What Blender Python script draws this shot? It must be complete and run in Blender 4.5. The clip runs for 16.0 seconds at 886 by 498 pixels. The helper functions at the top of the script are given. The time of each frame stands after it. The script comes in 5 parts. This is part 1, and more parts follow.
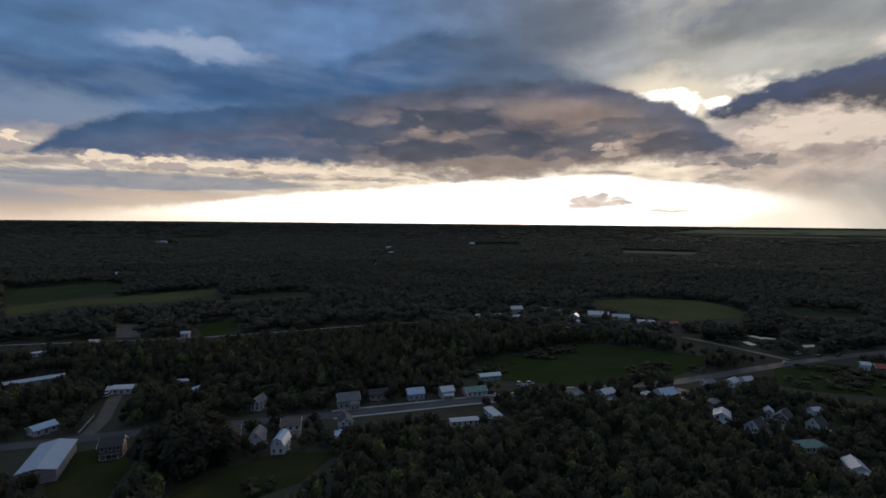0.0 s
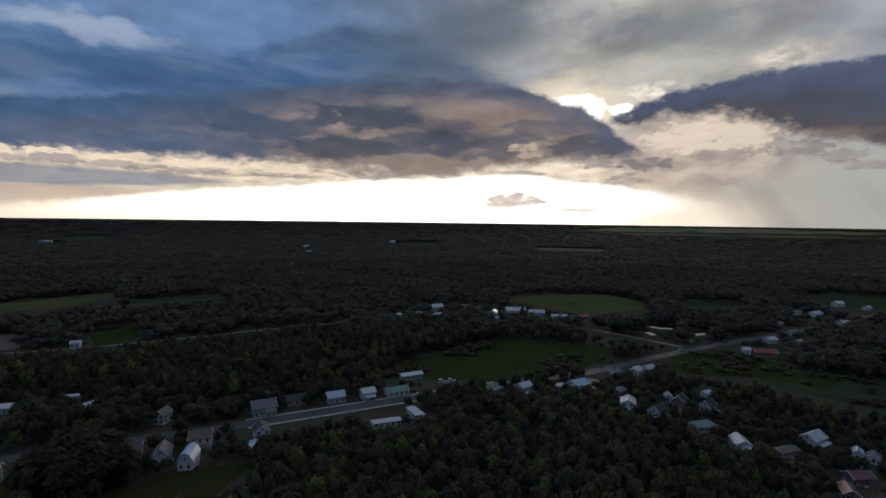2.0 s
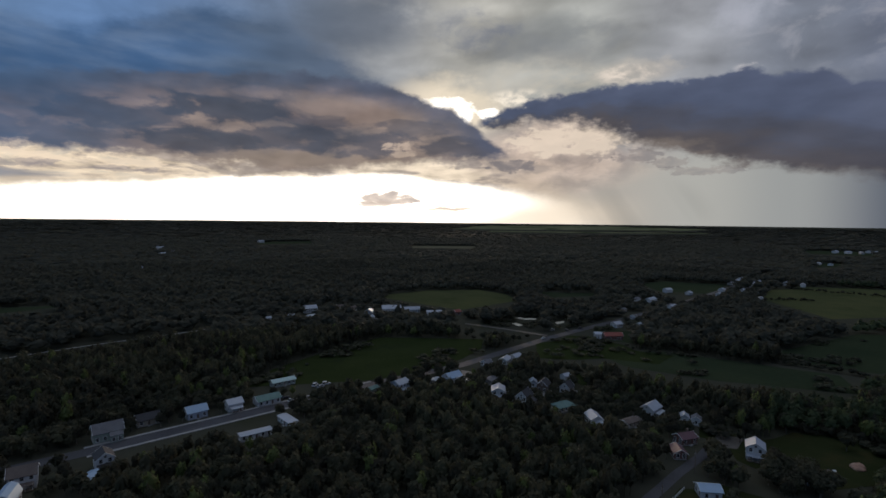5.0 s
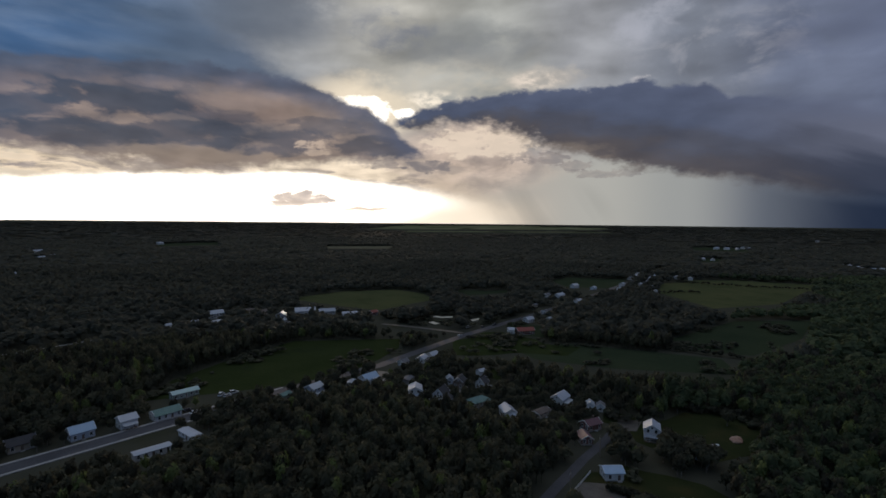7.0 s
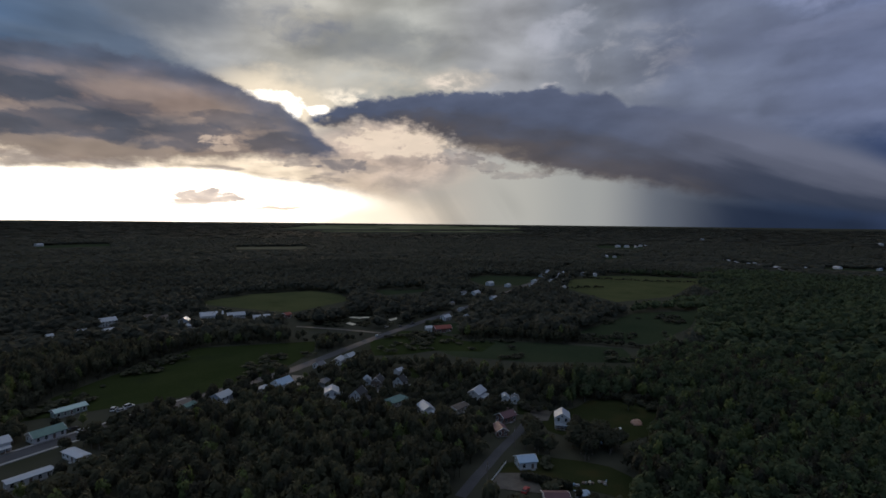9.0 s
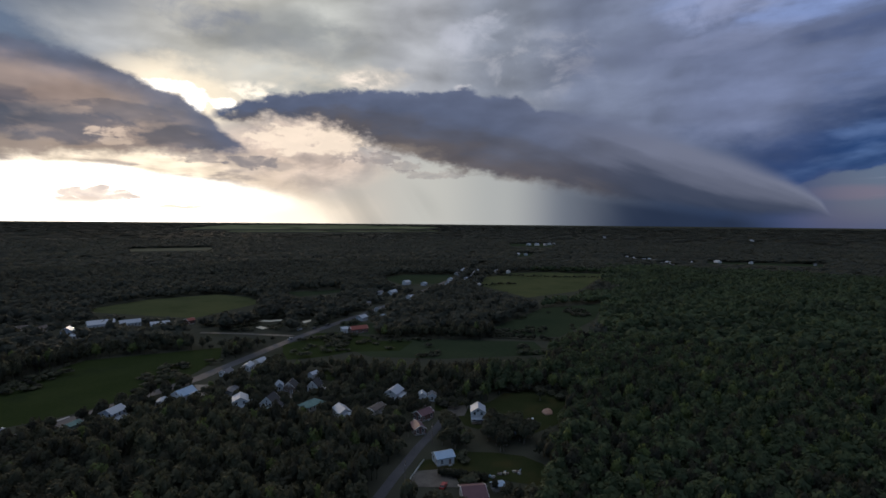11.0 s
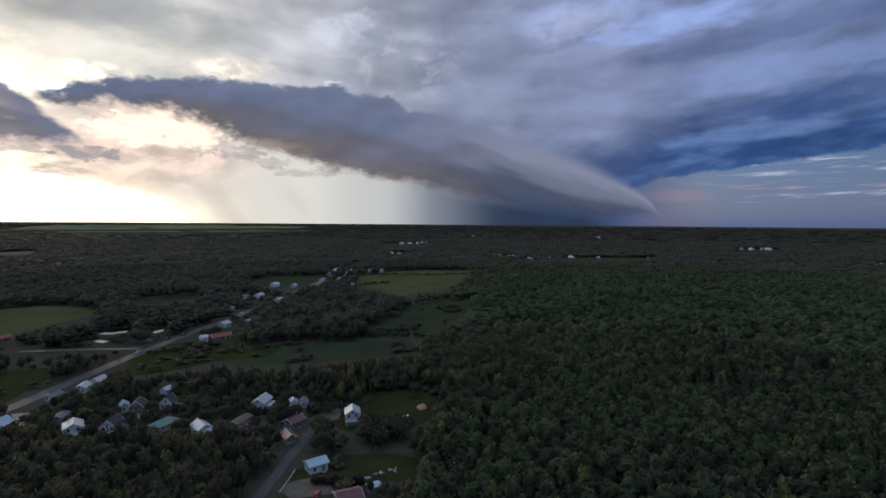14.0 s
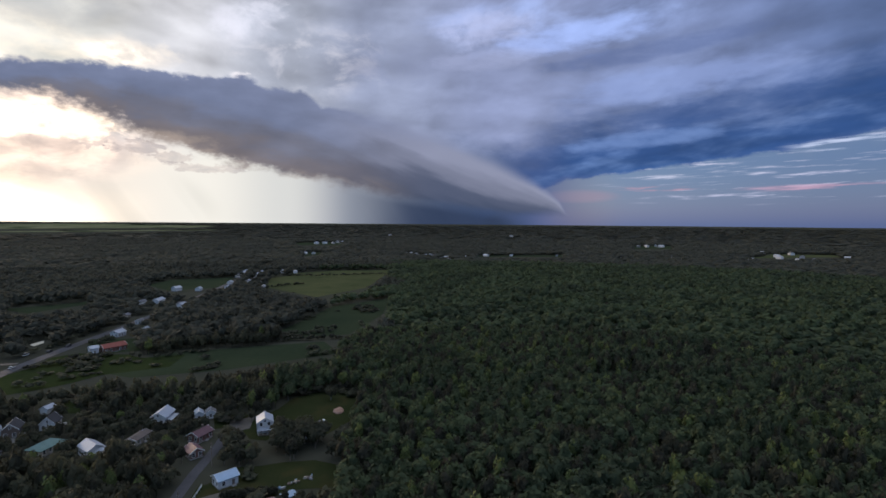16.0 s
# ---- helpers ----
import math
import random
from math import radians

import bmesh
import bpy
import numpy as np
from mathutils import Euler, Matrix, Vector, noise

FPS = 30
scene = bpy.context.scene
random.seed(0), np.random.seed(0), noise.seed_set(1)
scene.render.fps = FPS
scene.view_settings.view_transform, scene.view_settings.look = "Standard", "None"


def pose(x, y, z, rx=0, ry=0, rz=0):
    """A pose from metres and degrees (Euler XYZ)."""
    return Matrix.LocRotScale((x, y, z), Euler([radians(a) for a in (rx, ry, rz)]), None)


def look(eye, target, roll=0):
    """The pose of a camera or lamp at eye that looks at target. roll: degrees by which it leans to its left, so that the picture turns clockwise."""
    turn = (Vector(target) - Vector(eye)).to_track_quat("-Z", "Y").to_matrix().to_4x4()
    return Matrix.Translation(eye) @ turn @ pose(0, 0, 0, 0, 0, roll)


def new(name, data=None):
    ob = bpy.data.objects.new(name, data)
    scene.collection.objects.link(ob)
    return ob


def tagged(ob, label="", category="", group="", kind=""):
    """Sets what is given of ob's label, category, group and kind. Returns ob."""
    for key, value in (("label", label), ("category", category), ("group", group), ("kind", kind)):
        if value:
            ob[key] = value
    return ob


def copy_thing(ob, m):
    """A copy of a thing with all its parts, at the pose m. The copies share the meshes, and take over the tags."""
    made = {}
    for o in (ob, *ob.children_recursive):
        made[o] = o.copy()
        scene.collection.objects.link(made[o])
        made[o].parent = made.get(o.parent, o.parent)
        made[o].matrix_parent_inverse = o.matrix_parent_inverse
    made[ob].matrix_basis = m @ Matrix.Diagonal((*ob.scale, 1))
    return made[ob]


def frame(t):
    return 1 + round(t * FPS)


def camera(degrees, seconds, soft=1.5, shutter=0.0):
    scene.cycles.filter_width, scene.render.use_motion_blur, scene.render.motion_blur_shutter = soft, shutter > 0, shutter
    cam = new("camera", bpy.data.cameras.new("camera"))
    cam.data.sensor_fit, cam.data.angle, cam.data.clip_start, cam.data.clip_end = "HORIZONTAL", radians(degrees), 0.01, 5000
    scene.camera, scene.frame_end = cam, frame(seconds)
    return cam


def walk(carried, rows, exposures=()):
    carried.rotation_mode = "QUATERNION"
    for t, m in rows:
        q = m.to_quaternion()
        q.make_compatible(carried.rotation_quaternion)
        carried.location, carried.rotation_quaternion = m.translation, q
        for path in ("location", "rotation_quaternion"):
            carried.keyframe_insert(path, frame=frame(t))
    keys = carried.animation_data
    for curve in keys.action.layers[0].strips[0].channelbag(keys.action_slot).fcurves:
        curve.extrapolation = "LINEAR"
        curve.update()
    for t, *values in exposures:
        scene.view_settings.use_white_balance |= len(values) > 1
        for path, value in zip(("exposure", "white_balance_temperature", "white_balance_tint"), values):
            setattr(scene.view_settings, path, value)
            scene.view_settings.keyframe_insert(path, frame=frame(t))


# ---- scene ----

# ================= camera and its turn =================
cam = camera(82.93, 16.0, soft=1.6)
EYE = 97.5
ROWS = [
    (0.0, 0.00, 0.00, 97.50, 0.00, -3.09, 0.58),
    (0.5, -0.16, 0.36, 97.70, -2.04, -3.14, 0.62),
    (1.0, -0.21, 0.66, 97.83, -4.36, -3.17, 0.69),
    (1.5, -0.25, 0.95, 97.93, -6.73, -3.18, 0.72),
    (2.0, -0.30, 1.31, 98.06, -9.09, -3.20, 0.74),
    (2.5, -0.35, 1.57, 98.10, -11.49, -3.21, 0.71),
    (3.0, -0.35, 1.76, 98.01, -13.86, -3.21, 0.67),
    (3.5, -0.25, 1.96, 97.90, -16.24, -3.18, 0.65),
    (4.0, -0.07, 2.12, 97.81, -18.59, -3.19, 0.66),
    (6.5, 1.83, 3.28, 97.10, -30.36, -3.12, 0.57),
    (7.0, 2.12, 3.38, 96.92, -32.73, -3.09, 0.57),
    (7.5, 2.29, 3.42, 96.72, -35.09, -3.06, 0.57),
    (8.0, 2.38, 3.47, 96.55, -37.42, -3.06, 0.58),
    (8.5, 2.55, 3.63, 96.38, -39.74, -3.04, 0.60),
    (9.0, 2.81, 3.78, 96.27, -42.14, -3.02, 0.61),
    (11.5, 4.28, 4.45, 95.49, -54.03, -2.99, 0.48),
    (12.0, 4.56, 4.54, 95.39, -56.40, -2.99, 0.46),
    (12.5, 4.93, 4.67, 95.32, -58.76, -3.00, 0.47),
    (13.0, 5.32, 4.80, 95.16, -61.16, -3.00, 0.46),
    (13.5, 5.59, 4.89, 95.08, -63.62, -2.96, 0.44),
    (14.0, 5.68, 4.89, 95.10, -66.06, -2.96, 0.43),
    (14.5, 5.71, 4.82, 95.23, -68.52, -2.92, 0.40),
    (15.0, 5.68, 4.75, 95.34, -70.92, -2.91, 0.35),
    (15.5, 5.67, 4.68, 95.45, -73.29, -2.93, 0.35),
    (16.0, 5.59, 4.67, 95.55, -75.53, -3.00, 0.45),
]


def turned(x, y, z, yaw, pitch, roll):
    a, b = radians(yaw), radians(pitch)
    way = Vector((-math.sin(a) * math.cos(b), math.cos(a) * math.cos(b), math.sin(b)))
    eye = Vector((x, y, z))
    return look(eye, eye + 100 * way, roll)


EXPOSURES = [(0.0, 0.08, 6180, 13), (3.5, 0.03, 6230, 13), (7.0, 0.04, 6330, 13), (9.0, 0.16, 6350, 13), (11.5, 0.48, 6250, 13), (12.5, 0.60, 6230, 13), (14.0, 0.85, 6320, 14), (16.0, 1.15, 6430, 15)]
walk(cam, [(t, turned(*r)) for t, *r in ROWS], EXPOSURES)

# ================= sky and sun =================
# u: degrees to the right of the first view; e: degrees above the horizon.
SUN_U, SUN_E = 26.0, 9.0
world = bpy.data.worlds.new("stormy_evening_sky")
scene.world = world
world.use_nodes = True
wt = world.node_tree
wt.nodes.clear()


def lin(r, g, b, k=1.0):
    """Linear colour of a displayed one (0 to 255), times k."""
    c = [(v / 255) / 12.92 if v <= 10 else ((v / 255 + 0.055) / 1.055) ** 2.4 for v in (r, g, b)]
    return (c[0] * k, c[1] * k, c[2] * k, 1.0)


def put(socket, value):
    if hasattr(value, "is_output"):
        wt.links.new(value, socket)
    else:
        socket.default_value = value


def M(op, a, b=0.0, c=0.0, clamp=False):
    n = wt.nodes.new("ShaderNodeMath")
    n.operation, n.use_clamp = op, clamp
    put(n.inputs[0], a), put(n.inputs[1], b), put(n.inputs[2], c)
    return n.outputs[0]


def step(x, lo, hi):
    """0 below lo, 1 above hi, smooth between (either order)."""
    n = wt.nodes.new("ShaderNodeMapRange")
    n.interpolation_type = "SMOOTHSTEP"
    a, b, o0, o1 = (lo, hi, 0.0, 1.0) if lo <= hi else (hi, lo, 1.0, 0.0)
    put(n.inputs[0], x)
    n.inputs[1].default_value, n.inputs[2].default_value = a, b
    n.inputs[3].default_value, n.inputs[4].default_value = o0, o1
    return n.outputs[0]


def mul(*v):
    out = v[0]
    for w in v[1:]:
        out = M("MULTIPLY", out, w)
    return out


def blend(a, b, fac, kind="MIX"):
    n = wt.nodes.new("ShaderNodeMix")
    n.data_type, n.blend_type, n.clamp_factor = "RGBA", kind, True
    put(n.inputs[0], fac), put(n.inputs[6], a), put(n.inputs[7], b)
    return n.outputs[2]


def noisy(su, se, detail, rough, seed, x=None, y=None, warp=0.0):
    """Cloud noise, 0 to 1 about 0.5, in cells of su by se degrees."""
    v = wt.nodes.new("ShaderNodeCombineXYZ")
    put(v.inputs[0], M("DIVIDE", U0 if x is None else x, su))
    put(v.inputs[1], M("DIVIDE", E0 if y is None else y, se))
    v.inputs[2].default_value = seed
    n = wt.nodes.new("ShaderNodeTexNoise")
    n.inputs["Scale"].default_value, n.inputs["Detail"].default_value = 1.0, detail
    n.inputs["Roughness"].default_value, n.inputs["Distortion"].default_value = rough, warp
    wt.links.new(v.outputs[0], n.inputs["Vector"])
    return n.outputs[0]


def ramp(x, lo, hi, stops, kind="EASE"):
    n = wt.nodes.new("ShaderNodeValToRGB")
    put(n.inputs[0], M("DIVIDE", M("SUBTRACT", x, lo), hi - lo))
    el = n.color_ramp.elements
    n.color_ramp.interpolation = kind
    while len(el) < len(stops):
        el.new(0.5)
    for q, (p, c) in zip(el, sorted(stops)):
        q.position = min(max((p - lo) / (hi - lo), 0.0), 1.0)
        q.color = c
    return n.outputs[0]


def line(x, pts):
    """A curve of heights through (u, e) points."""
    xs, ys = [p[0] for p in pts], [p[1] for p in pts]
    top = max(max(ys), 1.0)
    c = ramp(x, xs[0], xs[-1], [(p, (max(h, 0) / top,) * 3 + (1,)) for p, h in pts], "LINEAR")
    n = wt.nodes.new("ShaderNodeSeparateColor")
    wt.links.new(c, n.inputs[0])
    return M("MULTIPLY", n.outputs[0], top)


def spot(u0, e0, wu, we, x=None, y=None):
    """1 in the middle of an ellipse, falling softly to 0 at its rim."""
    a = M("DIVIDE", M("SUBTRACT", U if x is None else x, u0), wu)
    b = M("DIVIDE", M("SUBTRACT", E if y is None else y, e0), we)
    d = M("ADD", M("MULTIPLY", a, a), M("MULTIPLY", b, b))
    return step(d, 1.0, 0.0)


tc = wt.nodes.new("ShaderNodeTexCoord")
sep = wt.nodes.new("ShaderNodeSeparateXYZ")
wt.links.new(tc.outputs["Generated"], sep.inputs[0])
U0 = M("MULTIPLY", M("ARCTAN2", sep.outputs[0], sep.outputs[1]), 57.29578)
E0 = M("MULTIPLY", M("ARCSINE", sep.outputs[2]), 57.29578)

def tatter(u0, e0, wu, we, n, ragged, lo=0.42, hi=0.78):
    """A ragged piece of cloud: an ellipse torn by the noise n."""
    s = spot(u0, e0, wu * 1.25, we * 1.25)
    return mul(step(M("ADD", s, M("MULTIPLY", M("SUBTRACT", n, 0.5), ragged)), lo, hi), step(s, 0.0, 0.2))


# air between the clouds
nishita = wt.nodes.new("ShaderNodeTexSky")
nishita.sky_type, nishita.sun_disc = "NISHITA", False
nishita.sun_elevation, nishita.sun_rotation = radians(SUN_E), radians(SUN_U)
clear = blend(nishita.outputs[0], (0.10, 0.10, 0.10, 1), 1.0, "MULTIPLY")

# ragged edges: two sizes of turbulence shared by the layers
big = M("SUBTRACT", noisy(8.0, 3.4, 3.0, 0.55, 3.1), 0.5)
fine = M("SUBTRACT", noisy(2.2, 1.3, 6.0, 0.62, 8.7), 0.5)
U, E = M("ADD", U0, M("MULTIPLY", fine, 0.05)), M("ADD", E0, M("MULTIPLY", fine, 0.02))
EW = M("ADD", E, M("ADD", M("MULTIPLY", big, 3.2), M("MULTIPLY", fine, 2.2)))
UW = M("ADD", U, M("ADD", M("MULTIPLY", fine, 5.0), M("MULTIPLY", big, 6.0)))
ES = M("ADD", E, M("MULTIPLY", fine, 0.9))


def shaded(colour, amount):
    v = wt.nodes.new("ShaderNodeCombineColor")
    for k in range(3):
        wt.links.new(amount, v.inputs[k])
    return blend(colour, v.outputs[0], 1.0, "MULTIPLY")


def relief(su, se, detail, rough, seed, du, de, gain):
    """Light and shade of billows lit from the side (du, de): about 1."""
    a = noisy(su, se, detail, rough, seed)
    b = noisy(su, se, detail, rough, seed, x=M("ADD", U0, du), y=M("ADD", E0, de))
    return M("MAXIMUM", M("MINIMUM", M("ADD", 1.0, M("MULTIPLY", M("SUBTRACT", a, b), gain)), 1.7), 0.55)


# low sky, along the horizon
low = ramp(U, -60, 125, [
    (-60, lin(132, 138, 152)), (-41, lin(160, 155, 152)), (-28, lin(204, 190, 168)), (-14, lin(216, 202, 178)), (6, lin(226, 210, 186)),
    (24, lin(236, 218, 190)), (33, lin(202, 185, 162)), (40, lin(176, 169, 157)), (50, lin(172, 171, 162)), (58, lin(152, 154, 150)),
    (66, lin(100, 106, 114)), (78, lin(52, 66, 90)), (88, lin(56, 68, 100)), (96, lin(42, 70, 112)), (118, lin(34, 62, 106))])
# the high deck of cloud
deck = ramp(U, -60, 125, [
    (-60, lin(80, 100, 138)), (-41, lin(90, 110, 148)), (-24, lin(108, 126, 162)), (-10, lin(104, 122, 162)), (4, lin(110, 122, 148)),
    (16, lin(148, 150, 150)), (27, lin(172, 170, 160)), (38, lin(164, 165, 158)), (48, lin(146, 148, 150)), (58, lin(122, 128, 138)),
    (68, lin(103, 111, 129)), (82, lin(96, 105, 129)), (98, lin(86, 98, 126)), (118, lin(62, 77, 106))])
# slanting structure in the deck, rising to the right
slant = M("SUBTRACT", E0, M("MULTIPLY", M("SUBTRACT", U0, 30.0), 0.18))
tex = noisy(8.0, 4.0, 4.0, 0.54, 21.0, y=slant, warp=0.2)
puff = noisy(4.5, 2.8, 6.0, 0.58, 14.0, warp=0.4)
shade = M("ADD", 0.52, M("ADD", M("MULTIPLY", tex, 0.56), M("MULTIPLY", puff, 0.42)))
deck = shaded(deck, shade)
deck = shaded(deck, relief(13.0, 4.6, 3.0, 0.45, 24.0, 1.8, -1.1, 1.25))
# darker and paler drifts in it
deck = blend(deck, lin(88, 96, 110), mul(spot(12, 21, 11, 4.5, UW, EW), 0.75))
deck = blend(deck, lin(104, 110, 114), mul(spot(33, 19, 8, 2.6, UW, slant), 0.5))
deck = blend(deck, lin(190, 182, 164), mul(spot(35, 15, 13, 3.4, UW, EW), step(puff, 0.35, 0.65), 0.55))
deck = blend(deck, lin(190, 182, 168), mul(spot(44, 15.6, 5, 1.6, UW, EW), 0.5))
deck = blend(deck, lin(160, 160, 164), mul(spot(60, 17.0, 11, 4.4, UW, EW), step(puff, 0.45, 0.62), 0.45))
deck = blend(deck, lin(132, 152, 194), mul(spot(88, 21, 18, 4.0, UW, EW), step(tex, 0.40, 0.75), 0.6))
deck = blend(deck, lin(120, 138, 176), mul(spot(103, 14.5, 18, 3.0, UW, EW), step(tex, 0.38, 0.72), 0.5))
# two dark blue drifts over the sun, and pale edges far to the right
for u0, e0, wu, we, colour, k in ((26.5, 20.6, 6.5, 2.8, lin(92, 101, 120), 0.6), (38.0, 18.2, 10, 2.6, lin(116, 120, 124), 0.5), (54.3, 20.2, 4.0, 2.0, lin(176, 178, 186), 0.5),
                                  (80.0, 20.6, 7.0, 2.2, lin(140, 148, 174), 0.5), (72.0, 17.0, 10, 2.2, lin(90, 98, 120), 0.4), (93.0, 17.2, 9.0, 2.2, lin(82, 92, 118), 0.45)):
    deck = blend(deck, colour, mul(spot(u0, e0, wu, we, UW, EW), step(puff, 0.30, 0.60), k))
deck = blend(deck, lin(176, 180, 186), mul(step(E, 24, 50), 0.5))
sky = blend(low, deck, step(EW, 5.5, 10.5))

# warm light round the notch where the sun stands behind the cloud
glow = blend(lin(204, 184, 166), lin(152, 139, 132), step(puff, 0.40, 0.66))
glow = shaded(glow, relief(6.0, 2.2, 4.0, 0.48, 29.0, -0.8, 0.5, 1.3))
sky = blend(sky, glow, mul(spot(36, 8.0, 13, 5.5, UW, EW), 0.9))
sky = blend(sky, lin(240, 224, 194), mul(spot(23, 12.5, 9, 4.0, UW, EW), 0.8))
# pale gaps in the left
sky = blend(sky, lin(168, 176, 196), mul(spot(-26, 16.6, 9, 1.6, UW, EW), 0.7))
sky = blend(sky, lin(130, 140, 158), mul(spot(-38, 11.0, 10, 3.6, UW, EW), 0.75))
# tatters under the long cloud: grey bodies with lit rims
tat = noisy(6.0, 1.5, 6.0, 0.6, 33.0, warp=0.3)
under = mul(step(E, 2.2, 4.6), step(EW, 8.6, 6.0), step(U, 44, 30))
sky = blend(sky, lin(250, 226, 190), mul(step(tat, 0.40, 0.50), under, step(U, 14, -10), 0.55))
sky = blend(sky, lin(160, 148, 138), mul(step(tat, 0.47, 0.60), under, 0.85))
sky = blend(sky, lin(150, 150, 152), mul(step(tat, 0.44, 0.58), step(U, -14, -34), step(E, 6.0, 3.5), step(E, 1.6, 3.0), 0.7))

sky = blend(sky, shaded(sky, relief(5.0, 1.5, 4.0, 0.5, 35.0, 0.7, -0.4, 1.4)), mul(under, step(U, 36, 24)))

# a flat grey bank low in the left, and lit puffs along the long cloud's foot
bank = noisy(9.0, 0.9, 5.0, 0.55, 36.0)
sky = blend(sky, lin(134, 138, 145), mul(tatter(-29, 3.7, 15, 0.95, bank, 2.0, 0.15, 0.8), 0.8))
sky = blend(sky, lin(206, 176, 150), mul(tatter(-30, 2.4, 10, 0.5, bank, 2.0, 0.2, 0.8), 0.5))

# dark blue cloud high in the left
top2 = line(U, [(-60, 14.5), (-38, 14.8), (-26, 15.8), (-12, 17.4), (-6, 20.0), (-2, 21.6), (5, 20.6), (10, 18.4), (16, 16.4), (22, 13.0)])
b2 = noisy(11.0, 3.0, 5.0, 0.5, 37.0)
c2 = blend(lin(70, 88, 126), lin(98, 112, 142), step(b2, 0.42, 0.66))
c2 = blend(c2, lin(86, 95, 110), mul(step(U, -8, 8), 0.8))
c2 = shaded(c2, relief(11.0, 3.2, 2.5, 0.45, 38.0, 1.6, -0.8, 1.0))
sky = blend(sky, c2, mul(step(M("SUBTRACT", top2, EW), -0.8, 1.8), step(EW, 10.0, 12.5), step(U, 24, 11), 0.9))

# the long grey cloud of the left
top3 = line(U, [(-60, 5.0), (-46, 5.0), (-40, 5.8), (-37, 8.2), (-31, 10.4), (-23, 11.8), (-6, 14.2), (3, 15.2), (8, 15.7), (13, 15.5), (17, 14.8), (20, 13.8), (22, 12.9), (24.5, 12.2), (26.5, 11.0), (28, 9.6), (30.5, 7.6), (33, 5.5)])
bot3 = line(U, [(-60, 5.2), (-40, 5.3), (-26, 5.9), (-17, 5.9), (-5, 5.9), (7, 4.9), (14, 5.6), (20, 6.2), (28, 6.9), (33, 7.2)])
# a white rim where the sun stands just behind its right end
rim = mul(step(M("SUBTRACT", M("ADD", top3, 1.5), M("ADD", E, M("ADD", M("MULTIPLY", fine, 6.0), M("MULTIPLY", big, 2.0)))), -0.5, 1.5), step(spot(24.6, 12.2, 7.0, 3.4), 0.0, 0.9))
rim = M("MULTIPLY", rim, 0.55)
core = noisy(1.7, 1.3, 5.0, 0.6, 49.0, warp=0.2)
sky = blend(sky, lin(246, 230, 202), rim)
for u0, e0, wu, we, k in ((25.4, 12.0, 1.7, 1.4, 1.0), (22.8, 13.0, 3.4, 0.8, 0.7), (28.3, 11.8, 1.5, 0.7, 0.85)):
    sky = blend(sky, lin(255, 248, 232, 2.0), mul(tatter(u0, e0, wu, we, core, 3.0, 0.2, 1.2), k))
E3 = M("ADD", E, M("ADD", M("MULTIPLY", big, 0.8), M("MULTIPLY", fine, 1.7)))
m3 = mul(step(M("SUBTRACT", top3, E3), -0.25, 0.6), step(M("SUBTRACT", M("ADD", E, M("ADD", M("MULTIPLY", big, 1.4), M("MULTIPLY", fine, 2.4))), bot3), -0.3, 0.9))
tuft = noisy(2.0, 0.95, 5.0, 0.6, 91.0, warp=0.3)
U3 = M("ADD", U, M("ADD", M("MULTIPLY", fine, 3.4), M("MULTIPLY", big, 4.0)))
V3 = M("ADD", E, M("ADD", M("MULTIPLY", fine, 1.5), M("MULTIPLY", big, 1.2)))
body3 = noisy(9.0, 2.9, 3.0, 0.5, 43.6)
c3 = ramp(body3, 0.3, 0.7, [(0.34, lin(92, 90, 96)), (0.46, lin(110, 104, 104)), (0.55, lin(126, 115, 110)), (0.66, lin(144, 129, 119))])
c3 = blend(c3, lin(140, 122, 112), mul(spot(12, 11.4, 9, 1.8, U3, V3), 0.7))
c3 = blend(c3, lin(146, 130, 114), mul(spot(8, 6.4, 14, 1.5, U3, V3), 0.7))
# separate dark bodies hanging in it
torn3 = noisy(3.6, 1.5, 5.0, 0.55, 45.0, warp=0.3)
for u0, e0, wu, we, k in ((0.6, 11.6, 7.0, 2.4, 0.92), (5.5, 8.7, 8.0, 1.6, 0.75), (13.5, 8.6, 7.0, 1.7, 0.7), (-3.0, 8.0, 6.0, 1.6, 0.8), (-9.0, 9.6, 8.0, 1.7, 0.75), (25.0, 8.0, 5.0, 1.4, 0.75), (9.0, 10.6, 5.0, 0.9, 0.6), (-17, 7.4, 9, 1.5, 0.6), (19.5, 10.2, 4.5, 1.0, 0.6)):
    c3 = blend(c3, lin(74, 77, 88), mul(tatter(u0, e0, wu, we, torn3, 3.4, 0.2, 0.85), k))
c3 = blend(c3, lin(206, 184, 162), mul(tatter(18.6, 8.0, 2.2, 0.9, tuft, 6.0, 0.3, 1.1), 0.6))
c3 = blend(c3, lin(150, 136, 128), mul(tatter(0.0, 13.1, 7.0, 0.9, torn3, 2.4, 0.2, 0.9), 0.6))
c3 = blend(c3, lin(140, 126, 118), mul(tatter(10.0, 12.4, 5.0, 1.5, torn3, 2.4, 0.2, 0.9), 0.5))
c3 = blend(c3, lin(80, 87, 106), mul(step(M("SUBTRACT", top3, V3), 3.4, 0.6), 0.85))
c3 = blend(c3, lin(62, 84, 122), mul(step(U, 0, -26), 0.72))
c3 = shaded(c3, relief(6.5, 3.2, 3.0, 0.42, 47.0, 0.9, -0.7, 1.1))
sky = blend(sky, c3, mul(m3, 0.97))
